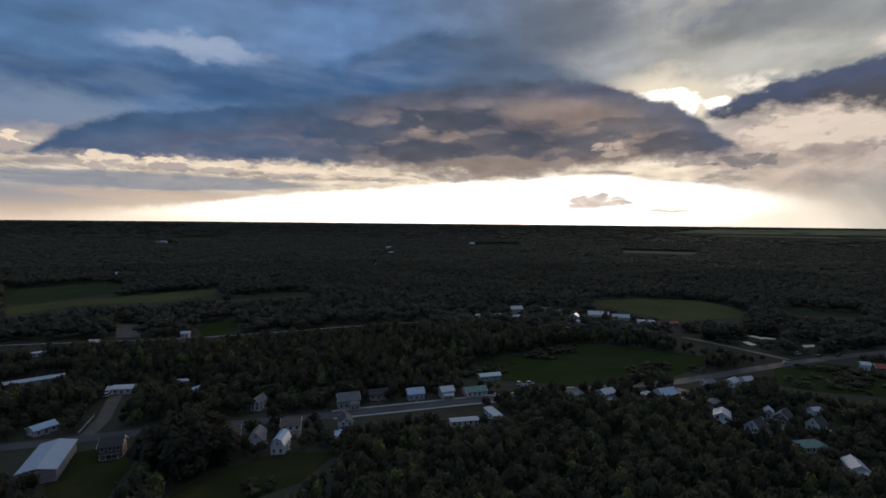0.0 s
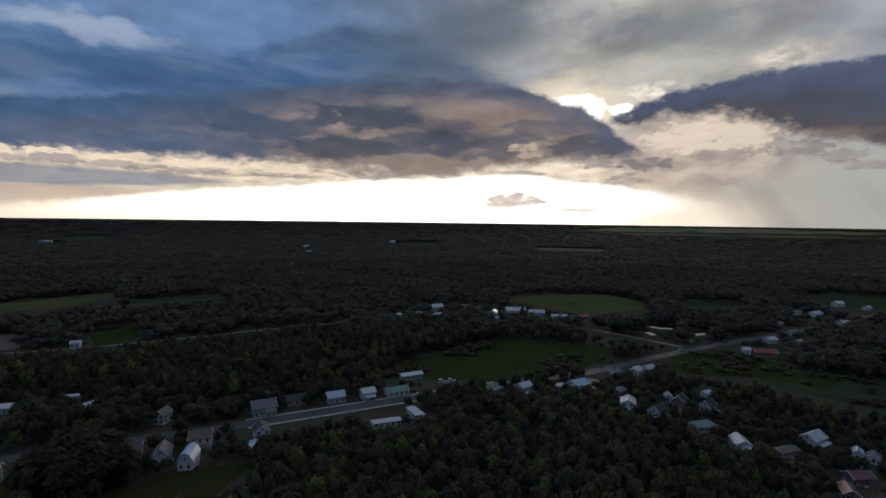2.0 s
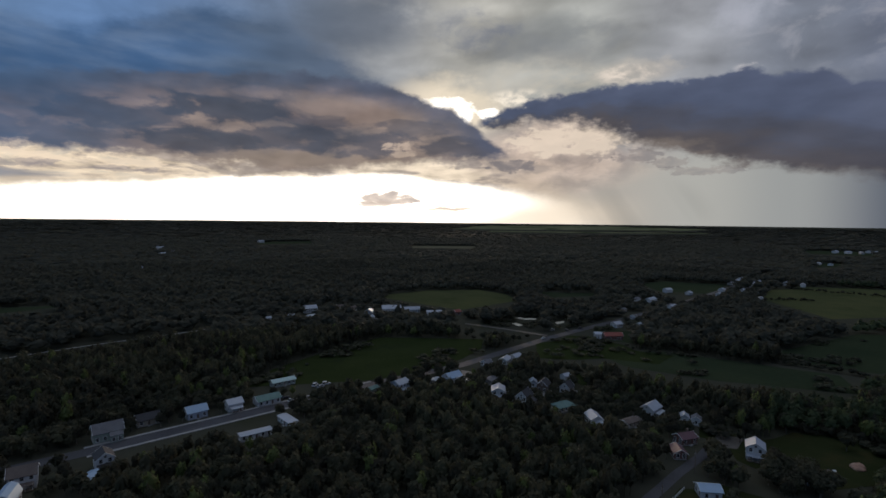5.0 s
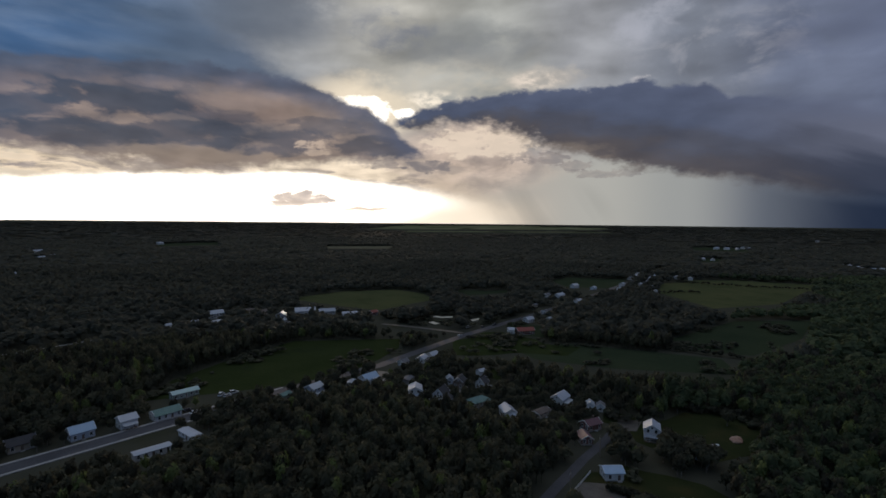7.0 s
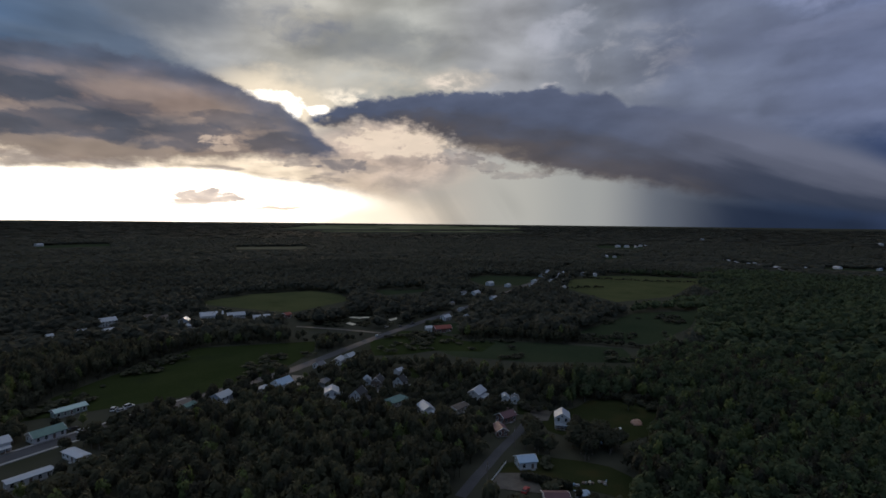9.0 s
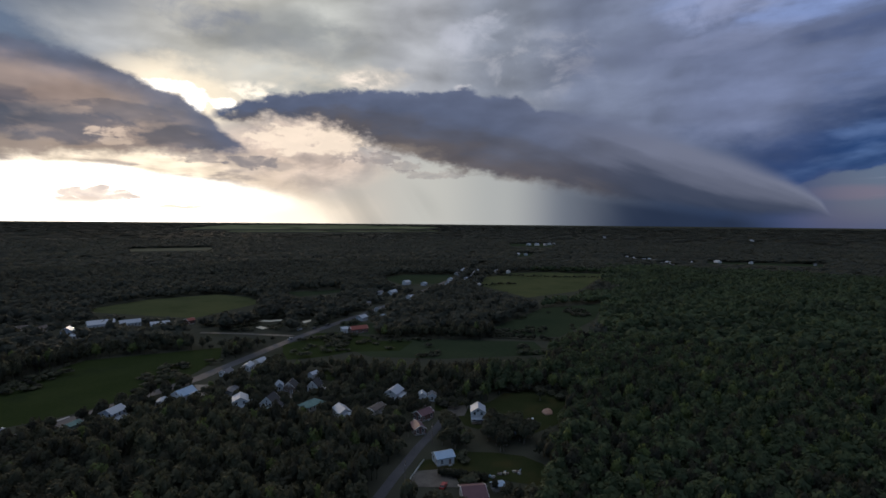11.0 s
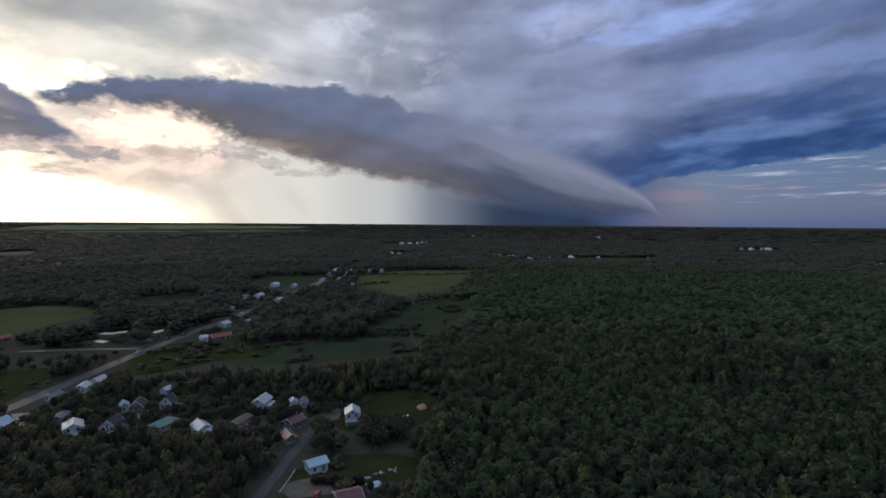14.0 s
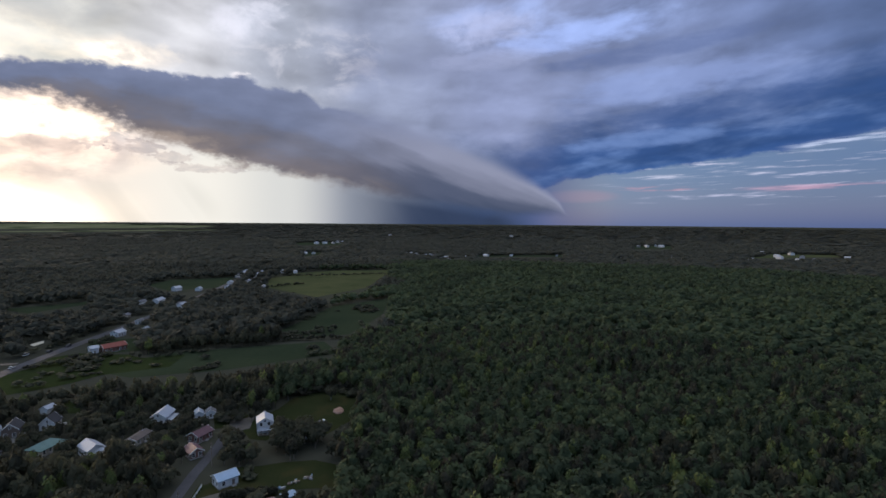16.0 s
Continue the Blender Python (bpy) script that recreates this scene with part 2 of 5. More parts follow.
for u0, e0, wu, we, k in ((-41.5, 6.4, 2.2, 1.0, 0.9), (-33.4, 5.3, 3.2, 0.9, 0.8), (-28.8, 5.5, 2.4, 0.8, 0.9), (-22.5, 5.3, 4.0, 0.7, 0.7), (-17.0, 5.1, 3.4, 0.6, 0.7), (-9.0, 5.0, 4.0, 0.5, 0.5)):
    sky = blend(sky, lin(244, 222, 192), mul(tatter(u0, e0 + 0.2, wu, we, tuft, 5.0, 0.3, 0.8), k))
    sky = blend(sky, lin(140, 134, 136), mul(tatter(u0 + 0.4, e0 - 0.3, wu * 0.9, we * 0.7, tuft, 5.0, 0.4, 0.9), k * 0.8))

# white-hot strip of open sky above the horizon
hot = line(U, [(-60, 0), (-44, 0.3), (-29, 1.4), (-19, 2.7), (-10, 3.4), (0, 4.5), (7, 4.7), (13, 5.2), (18, 5.3), (22, 4.6), (26, 4.3), (31, 3.6), (35, 2.7), (38, 1.8), (43, 0.2)])
m5 = mul(step(M("DIVIDE", M("SUBTRACT", hot, ES), M("ADD", 1.0, M("MULTIPLY", step(U, 22, 38), 1.6))), -0.3, 0.8), step(U, -44, -18), step(U, 43, 28))
sky = blend(sky, lin(255, 246, 228, 2.6), m5)
sky = blend(sky, lin(222, 190, 150), mul(step(E, 2.2, 0.6), step(U, -10, -24), 0.5))
sky = blend(sky, lin(238, 220, 192), mul(step(M("SUBTRACT", M("MULTIPLY", step(U, 25, 34), 2.2), M("ADD", E, M("MULTIPLY", fine, 0.8))), -1.6, 1.4), step(U, 47, 34), 0.85))
# small clouds hanging in it
sky = blend(sky, blend(lin(222, 204, 186), lin(184, 170, 160), step(tuft, 0.40, 0.70)), mul(tatter(16.9, 2.3, 3.6, 1.0, tuft, 3.0, 0.10, 0.80), step(E, 1.5, 2.0), 0.95))
sky = blend(sky, lin(214, 196, 178), mul(tatter(15.2, 1.85, 2.4, 0.4, tuft, 3.0, 0.2, 0.9), 0.8))
sky = blend(sky, lin(206, 186, 164), mul(spot(24, 1.35, 4.5, 0.3, U, ES), 0.9))
for u0, e0, wu, we, k in ((31, 6.2, 3.0, 0.85, 0.85), (26, 6.4, 2.2, 0.7, 0.6), (44, 7.0, 2.6, 0.9, 0.6), (50, 5.4, 4.0, 0.6, 0.5), (47.5, 6.3, 2.4, 0.6, 0.5), (40, 8.0, 3.0, 1.4, 0.5)):
    sky = blend(sky, blend(lin(150, 140, 133), lin(122, 117, 117), step(tuft, 0.42, 0.62)), mul(tatter(u0, e0, wu, we, tuft, 4.5), k))
# lit edge behind the shelf's near end
lit = mul(step(M("SUBTRACT", 16.4, M("ADD", E, M("MULTIPLY", fine, 4.0))), -0.3, 0.9), step(puff, 0.42, 0.6))
sky = blend(sky, lin(255, 242, 218), mul(lit, spot(31.5, 13.2, 4.2, 1.5), 0.95))
sky = blend(sky, lin(232, 218, 200), mul(lit, spot(43.0, 15.4, 4.0, 1.2), 0.9))
sky = blend(sky, lin(214, 208, 204), mul(lit, spot(54.5, 15.0, 2.2, 0.9), 0.8))

sky = blend(sky, lin(232, 214, 190), mul(tatter(37, 8.8, 6.5, 1.8, tuft, 3.0, 0.2, 0.8), 0.75))
# shelf cloud of the storm
top4 = line(U, [(20, 0), (25.3, 10.2), (28, 11.9), (32, 13.2), (41, 14.4), (48, 14.7), (55, 14.5), (60, 13.9), (62, 12.7), (66, 12.3), (71.3, 11.6), (76.4, 9.5), (81.6, 7.3), (85.5, 5.2), (87.4, 3.7), (88.6, 2.4), (89.4, 1.0), (125, 0)])
bot4 = line(U, [(20, 11), (28, 10.4), (37, 10.5), (40, 10.0), (43, 9.2), (47, 7.7), (53, 5.8), (63, 4.1), (69, 2.9), (78, 1.4), (84, 0.6), (88.5, 0.9), (92, 1.0), (125, 1.0)])
edge = step(U, 78, 48)
rag = M("ADD", 0.18, M("MULTIPLY", edge, 0.95))
lump = M("SUBTRACT", noisy(4.2, 3.4, 4.0, 0.5, 57.0), 0.5)
E4 = M("ADD", E, M("MULTIPLY", M("ADD", M("MULTIPLY", lump, 2.4), M("MULTIPLY", fine, 1.5)), rag))
E4b = M("ADD", E, M("MULTIPLY", M("ADD", M("MULTIPLY", big, 2.6), M("MULTIPLY", fine, 3.0)), rag))
soft4 = M("ADD", 0.5, M("MULTIPLY", mul(step(U, 62, 74), step(U, 90, 83)), 1.2))
m4 = mul(step(M("DIVIDE", M("SUBTRACT", top4, E4), soft4), -0.2, 1.0), step(M("SUBTRACT", E4b, bot4), -0.4, 1.0))
depth4 = M("DIVIDE", M("SUBTRACT", top4, E4), M("ADD", M("SUBTRACT", top4, bot4), 0.3))
smooth = noisy(13.0, 2.3, 4.0, 0.5, 52.0, y=M("ADD", E0, M("MULTIPLY", M("SUBTRACT", U0, 60.0), M("MULTIPLY", step(U0, 45, 70), 0.38))))
dd = M("ADD", depth4, M("MULTIPLY", M("SUBTRACT", smooth, 0.5), 0.55))
right4 = ramp(dd, 0, 1, [(0.0, lin(96, 103, 122)), (0.28, lin(98, 103, 119)), (0.5, lin(84, 89, 104)), (0.74, lin(56, 63, 79)), (1.0, lin(40, 50, 67))])
left4 = ramp(dd, 0, 1, [(0.0, lin(84, 92, 112)), (0.28, lin(78, 86, 105)), (0.55, lin(76, 79, 90)), (0.8, lin(82, 79, 82)), (1.0, lin(116, 107, 100))])
c4 = blend(left4, right4, step(U, 56, 76))
c4 = blend(shaded(c4, relief(8.0, 3.6, 4.0, 0.45, 58.0, -0.9, 0.8, 0.8)), c4, step(U, 60, 80))
sky = blend(sky, c4, m4)
# rain under it
veil = noisy(5.0, 40.0, 3.0, 0.5, 61.0, x=M("ADD", U0, M("MULTIPLY", E0, 0.7)))
rain = mul(step(U, 62, 74), step(U, 88, 81), step(M("SUBTRACT", bot4, E), -1.2, 0.8))
sky = blend(sky, lin(32, 42, 60), mul(rain, M("ADD", 0.75, M("MULTIPLY", veil, 0.4))))
sky = blend(sky, lin(122, 122, 116), mul(step(veil, 0.42, 0.66), spot(44, 1.5, 9, 4.0), 0.3))

# dark blue bank of the far side, and the clear strip below it
bot8 = line(U, [(80, 0), (86, 3.2), (89, 4.5), (95, 5.2), (101, 5.9), (110, 6.9), (117, 8.0), (125, 9.0)])
t8 = noisy(8.0, 2.4, 4.0, 0.54, 71.0, y=M("SUBTRACT", E0, M("MULTIPLY", U0, 0.10)), warp=0.15)
low8 = step(M("SUBTRACT", M("ADD", E, M("MULTIPLY", fine, 1.0)), bot8), -0.2, 0.9)
high8 = step(M("SUBTRACT", M("ADD", EW, M("MULTIPLY", M("SUBTRACT", t8, 0.5), 7.0)), bot8), 9.5, 2.0)
c8 = blend(lin(30, 54, 92), lin(76, 100, 138), step(t8, 0.44, 0.84))
c8 = shaded(c8, relief(11.0, 2.6, 3.0, 0.45, 74.0, -1.4, 0.7, 1.2))
notshelf = M("SUBTRACT", 1.0, m4)
sky = blend(sky, c8, mul(low8, high8, step(U, 77, 92), notshelf, 0.92))
E8 = M("SUBTRACT", E, M("MULTIPLY", M("SUBTRACT", U, 97.0), 0.08))
torn8 = M("MULTIPLY", M("SUBTRACT", noisy(4.0, 1.3, 5.0, 0.55, 77.0), 0.5), 2.4)
for u0, e0, wu, we, colour, k in ((103, 11.0, 14, 1.6, lin(34, 56, 94), 0.6), (98, 8.9, 11, 1.2, lin(80, 102, 140), 0.7), (99, 14.2, 14, 2.2, lin(100, 116, 152), 0.6), (97, 17.4, 16, 1.2, lin(62, 76, 108), 0.6), (90, 20.2, 11, 2.0, lin(124, 144, 188), 0.6), (80, 19.0, 8, 1.4, lin(116, 124, 148), 0.5)):
    sky = blend(sky, colour, mul(step(M("ADD", spot(u0, e0, wu, we, U, E8), torn8), 0.0, 1.25), step(spot(u0, e0, wu * 1.3, we * 1.5, U, E8), 0.0, 0.8), notshelf, k))
gap = mul(step(U, 84, 94), step(low8, 0.6, 0.1), notshelf)
sky = blend(sky, clear, mul(gap, 0.2))
wisp = noisy(7.0, 0.55, 6.0, 0.62, 81.0, y=M("SUBTRACT", E0, M("MULTIPLY", U0, 0.03)))
sky = blend(sky, lin(138, 142, 160), mul(gap, step(wisp, 0.53, 0.68), step(E, 1.6, 3.0), step(U, 90, 100), 0.8))
sky = blend(sky, lin(118, 100, 112), mul(gap, spot(90.5, 3.0, 5, 0.9), 0.45))
sky = blend(sky, lin(150, 112, 122), mul(gap, step(wisp, 0.44, 0.60), spot(98, 3.7, 5, 0.35), 0.7))
sky = blend(sky, lin(140, 112, 128), mul(gap, step(wisp, 0.44, 0.60), spot(112.5, 3.5, 8, 0.4), 0.7))

sky = blend(sky, lin(150, 154, 168), mul(gap, step(wisp, 0.47, 0.66), spot(102, 5.3, 8, 1.0), 0.7))
sky = blend(sky, lin(140, 152, 172), mul(spot(114.5, 7.3, 6.0, 0.8), step(wisp, 0.46, 0.62), 0.75))
# the blue shade of storm clouds leans to steel
parts = wt.nodes.new("ShaderNodeSeparateColor")
wt.links.new(sky, parts.inputs[0])
lean = M("MAXIMUM", M("MULTIPLY", M("SUBTRACT", parts.outputs[2], parts.outputs[0]), step(U, 34, 0)), 0.0)
whole = wt.nodes.new("ShaderNodeCombineColor")
put(whole.inputs[0], M("MAXIMUM", M("SUBTRACT", parts.outputs[0], M("MULTIPLY", lean, 0.09)), 0.0))
put(whole.inputs[1], M("ADD", parts.outputs[1], M("MULTIPLY", lean, 0.05)))
put(whole.inputs[2], parts.outputs[2])
sky = whole.outputs[0]

back = wt.nodes.new("ShaderNodeBackground")
wt.links.new(sky, back.inputs[0])
back.inputs[1].default_value = 1.0
wt.links.new(back.outputs[0], wt.nodes.new("ShaderNodeOutputWorld").inputs[0])

sun = new("sun", bpy.data.lights.new("sun", "SUN"))
sun.data.energy, sun.data.angle, sun.data.color = 0.75, radians(12), (1.0, 0.78, 0.54)
a, b = radians(SUN_U), radians(SUN_E)
sun.matrix_world = look((math.sin(a) * math.cos(b) * 300, math.cos(a) * math.cos(b) * 300, math.sin(b) * 300 + 60), (0, 0, 60))


# ================= materials =================
def material(name, c1, c2, scale=1.0, rough=0.8, metal=0.0, bump=0.0, fine_scale=None, fleck=None, island=0.0, rnd=0.0, spec=0.4, thin=0.0):
    """Two base colours mixed by noise of two sizes (cells per metre), with optional relief and piece-to-piece change."""
    m = bpy.data.materials.new(name)
    m.use_nodes = True
    nt = m.node_tree
    p = nt.nodes["Principled BSDF"]
    p.inputs["Roughness"].default_value, p.inputs["Metallic"].default_value = rough, metal
    p.inputs["Specular IOR Level"].default_value = spec
    g = nt.nodes.new("ShaderNodeNewGeometry")
    co = nt.nodes.new("ShaderNodeTexCoord").outputs["Object"]

    def ns(s, d):
        q = nt.nodes.new("ShaderNodeTexNoise")
        q.inputs["Scale"].default_value, q.inputs["Detail"].default_value = s, d
        nt.links.new(co, q.inputs["Vector"])
        return q.outputs[0]

    def math_(op, x, y):
        q = nt.nodes.new("ShaderNodeMath")
        q.operation = op
        for s, v in zip(q.inputs, (x, y)):
            if hasattr(v, "is_output"):
                nt.links.new(v, s)
            else:
                s.default_value = v
        return q.outputs[0]
    n1, n2 = ns(scale, 4.0), ns(fine_scale or scale * 9, 3.0)
    f = math_("ADD", math_("MULTIPLY", math_("SUBTRACT", n1, 0.5), 2.2), math_("MULTIPLY", math_("SUBTRACT", n2, 0.5), 1.2))
    f = math_("ADD", f, 0.5)
    if island:
        f = math_("ADD", f, math_("MULTIPLY", math_("SUBTRACT", g.outputs["Random Per Island"], 0.5), island))
    if rnd:
        oi = nt.nodes.new("ShaderNodeObjectInfo").outputs["Random"]
        f = math_("ADD", f, math_("MULTIPLY", math_("SUBTRACT", oi, 0.5), rnd))
    mx = nt.nodes.new("ShaderNodeMix")
    mx.data_type, mx.clamp_factor = "RGBA", True
    nt.links.new(f, mx.inputs[0])
    mx.inputs[6].default_value, mx.inputs[7].default_value = (*c1, 1), (*c2, 1)
    out = mx.outputs[2]
    if fleck:
        m2 = nt.nodes.new("ShaderNodeMix")
        m2.data_type = "RGBA"
        fs, amount, colour = fleck
        st = nt.nodes.new("ShaderNodeMapRange")
        nt.links.new(ns(fs, 5.0), st.inputs[0])
        st.inputs[1].default_value, st.inputs[2].default_value, st.inputs[4].default_value = 0.55, 0.68, amount
        nt.links.new(st.outputs[0], m2.inputs[0])
        nt.links.new(out, m2.inputs[6])
        m2.inputs[7].default_value = (*colour, 1)
        out = m2.outputs[2]
    nt.links.new(out, p.inputs["Base Color"])
    if thin:
        tl, ms = nt.nodes.new("ShaderNodeBsdfTranslucent"), nt.nodes.new("ShaderNodeMixShader")
        nt.links.new(out, tl.inputs[0])
        ms.inputs[0].default_value = thin
        nt.links.new(p.outputs[0], ms.inputs[1])
        nt.links.new(tl.outputs[0], ms.inputs[2])
        nt.links.new(ms.outputs[0], nt.nodes["Material Output"].inputs[0])
    if bump:
        bn = nt.nodes.new("ShaderNodeBump")
        bn.inputs["Strength"].default_value, bn.inputs["Distance"].default_value = 0.6, bump
        nt.links.new(n2, bn.inputs["Height"])
        nt.links.new(bn.outputs[0], p.inputs["Normal"])
    return m


leaf_mat = material("foliage", (0.058, 0.058, 0.040), (0.096, 0.100, 0.060), 0.015, 0.8, island=0.35, fine_scale=0.12, fleck=(0.008, 0.5, (0.046, 0.051, 0.036)), spec=0.14, thin=0.4)
# distance haze is painted into this leaf colour: paler, greyer and bluer
hazed_leaf = material("hazed_far_foliage", (0.068, 0.071, 0.056), (0.094, 0.098, 0.074), 0.008, 0.85, island=0.2, fine_scale=0.05, spec=0.12, thin=0.45)
young_leaf = material("young_foliage", (0.047, 0.062, 0.035), (0.088, 0.116, 0.056), 0.015, 0.8, island=0.4, fine_scale=0.12, fleck=(0.008, 0.5, (0.044, 0.056, 0.040)), spec=0.12, thin=0.35)
bright_leaf = material("light_foliage", (0.080, 0.105, 0.036), (0.14, 0.17, 0.062), 0.02, 0.75, island=0.6, fine_scale=0.2, spec=0.15, thin=0.35)
dark_leaf = material("dark_foliage", (0.040, 0.039, 0.029), (0.064, 0.066, 0.044), 0.04, 0.8, island=0.35, fine_scale=0.25, spec=0.12, thin=0.4)
bark = material("bark", (0.10, 0.085, 0.07), (0.2, 0.18, 0.15), 2.0, 0.9)
soil = material("ground_cover", (0.052, 0.053, 0.040), (0.066, 0.066, 0.049), 0.01, 1.0, fine_scale=0.12, fleck=(0.03, 0.5, (0.036, 0.040, 0.020)), spec=0.0)
meadow_mat = material("meadow_grass", (0.026, 0.037, 0.013), (0.038, 0.049, 0.019), 0.03, 1.0, bump=0.1, fine_scale=0.5, fleck=(0.05, 0.7, (0.026, 0.034, 0.016)), spec=0.0)
lawn_mat = material("mown_grass", (0.025, 0.033, 0.013), (0.038, 0.042, 0.018), 0.06, 1.0, bump=0.05, fine_scale=0.9, fleck=(0.06, 0.7, (0.050, 0.044, 0.018)), spec=0.0)
hay_mat = material("hay_field", (0.062, 0.073, 0.034), (0.088, 0.094, 0.043), 0.02, 1.0, fine_scale=0.3, fleck=(0.03, 0.6, (0.046, 0.056, 0.026)), spec=0.0)
crop_mat = material("dull_field", (0.031, 0.043, 0.024), (0.044, 0.056, 0.031), 0.02, 1.0, fine_scale=0.3, spec=0.0)
tan_mat = material("stubble_field", (0.12, 0.112, 0.075), (0.16, 0.15, 0.098), 0.02, 1.0, fine_scale=0.2, spec=0.0)
# far fields in sun: the sunlight is put into this brighter base colour
sunny_mat = material("sunlit_farmland", (0.11, 0.125, 0.065), (0.20, 0.20, 0.115), 0.003, 1.0, fine_scale=0.02, fleck=(0.005, 0.9, (0.05, 0.065, 0.03)), spec=0.0)
dirt_mat = material("bare_dirt", (0.075, 0.066, 0.056), (0.13, 0.115, 0.098), 0.2, 0.9, fine_scale=1.5)
asphalt = material("asphalt", (0.062, 0.062, 0.068), (0.095, 0.095, 0.102), 0.08, 0.8, fine_scale=1.2, fleck=(0.3, 0.5, (0.08, 0.08, 0.085)), spec=0.1)
gravel_mat = material("pale_gravel", (0.15, 0.142, 0.125), (0.21, 0.2, 0.18), 0.2, 0.9, fine_scale=1.5)
concrete = material("concrete", (0.26, 0.255, 0.25), (0.36, 0.35, 0.34), 0.3, 0.85, fine_scale=2.0)
glass_dark = material("window_glass", (0.02, 0.022, 0.026), (0.03, 0.032, 0.036), 0.5, 0.08, spec=0.6)
black_rubber = material("rubber", (0.02, 0.02, 0.02), (0.03, 0.03, 0.03), 3.0, 0.9)
steel = material("steel", (0.4, 0.4, 0.42), (0.55, 0.55, 0.56), 2.0, 0.4, metal=0.8)
pole_wood = material("weathered_pole", (0.14, 0.11, 0.09), (0.22, 0.18, 0.15), 2.0, 0.9)
red_dirt = material("rusty_heap", (0.30, 0.17, 0.12), (0.40, 0.26, 0.19), 0.5, 0.9)


def paint(name, c, rough=0.7, metal=0.0, grime=0.75):
    return material(name, c, tuple(v * grime for v in c), 0.35, rough, metal, fine_scale=2.5)


WALL = {
    "white": paint("white_siding", (0.64, 0.65, 0.66), grime=0.75), "blue": paint("pale_blue_siding", (0.42, 0.47, 0.55)), "tan": paint("tan_siding", (0.42, 0.37, 0.3)),
    "brown": paint("brown_siding", (0.16, 0.12, 0.1)), "grey": paint("grey_siding", (0.34, 0.34, 0.35)), "green": paint("sage_siding", (0.32, 0.38, 0.33)),
    "red": paint("red_siding", (0.17, 0.085, 0.07)), "yellow": paint("cream_siding", (0.58, 0.53, 0.4))}
ROOF = {
    "dark": paint("dark_shingles", (0.055, 0.055, 0.06), 0.85), "grey": paint("grey_shingles", (0.17, 0.17, 0.18), 0.85), "brown": paint("brown_shingles", (0.15, 0.12, 0.105), 0.85),
    "metal": paint("pale_metal_roof", (0.38, 0.42, 0.48), 0.45, 0.15, 0.9), "blue": paint("blue_metal_roof", (0.32, 0.44, 0.58), 0.40, 0.15, 0.88),
    "green": paint("green_metal_roof", (0.13, 0.23, 0.21), 0.5, 0.1), "palegreen": paint("pale_green_metal_roof", (0.42, 0.56, 0.55), 0.42, 0.15, 0.9),
    "maroon": paint("maroon_metal_roof", (0.13, 0.062, 0.075), 0.5, 0.1), "white": paint("white_metal_roof", (0.50, 0.52, 0.56), 0.5, 0.0, 0.9),
    "shed": paint("dull_metal_roof", (0.34, 0.40, 0.47), 0.45, 0.15, 0.88), "red": paint("rust_red_roof", (0.27, 0.065, 0.048), 0.6)}
trim_white = paint("white_trim", (0.78, 0.78, 0.77), grime=0.9)


# ================= mesh helpers =================
def mesh_object(name, verts, faces, mat, parent=None, label="", smooth=False):
    me = bpy.data.meshes.new(name)
    me.from_pydata([tuple(v) for v in verts], [], faces)
    me.materials.append(mat)
    if smooth:
        for q in me.polygons:
            q.use_smooth = True
    ob = new(name, me)
    ob.parent = parent
    if label:
        ob["label"] = label
    return ob


def part(name, bm, mat, parent, label=""):
    me = bpy.data.meshes.new(name)
    bm.to_mesh(me)
    bm.free()
    me.materials.append(mat)
    ob = new(name, me)
    ob.parent = parent
    if label:
        ob["label"] = label
    return ob


def box(bm, cx, cy, cz, sx, sy, sz, turn=0.0):
    m = pose(cx, cy, cz, 0, 0, turn) @ Matrix.Diagonal((sx, sy, sz, 1))
    return bmesh.ops.create_cube(bm, size=1, matrix=m)["verts"]


def boxes(*rows):
    bm = bmesh.new()
    for r in rows:
        box(bm, *r)
    return bm


def prism(bm, profile, y0, y1):
    """Profile of (x, z) points, drawn along y."""
    a = [bm.verts.new((x, y0, z)) for x, z in profile]
    b = [bm.verts.new((x, y1, z)) for x, z in profile]
    k = len(profile)
    bm.faces.new(a), bm.faces.new(b[::-1])
    for i in range(k):
        bm.faces.new((a[i], b[i], b[(i + 1) % k], a[(i + 1) % k]))
    bmesh.ops.recalc_face_normals(bm, faces=bm.faces)


def rise(x, y):
    """Lift of the ground towards the far distance, shaped so its edge meets the horizon in the camera's view."""
    r = np.hypot(x, y)
    return 80.0 * np.clip((r - 1500.0) / 3350.0, 0, None) ** 2


# ================= ground, fields, roads =================
rings = [0, 40, 80, 120, 160, 200, 250, 300, 350, 400, 500, 600, 700, 850, 1000, 1200, 1400, 1500] + list(range(1650, 4851, 160)) + [4860]
SEG = 120
gv, gf = [(0, 0, 0)], []
for r in rings[1:]:
    for k in range(SEG):
        a = 2 * math.pi * k / SEG
        x, y = r * math.cos(a), r * math.sin(a)
        gv.append((x, y, float(rise(x, y))))
for k in range(SEG):
    gf.append((0, 1 + k, 1 + (k + 1) % SEG))
for i in range(len(rings) - 2):
    o = 1 + i * SEG
    for k in range(SEG):
        j = (k + 1) % SEG
        gf.append((o + k, o + SEG + k, o + SEG + j, o + j))
ground = tagged(mesh_object("ground", gv, gf, soil, smooth=True), "dark green flat land covered in scrub reaching the horizon", "ground", kind="structure")

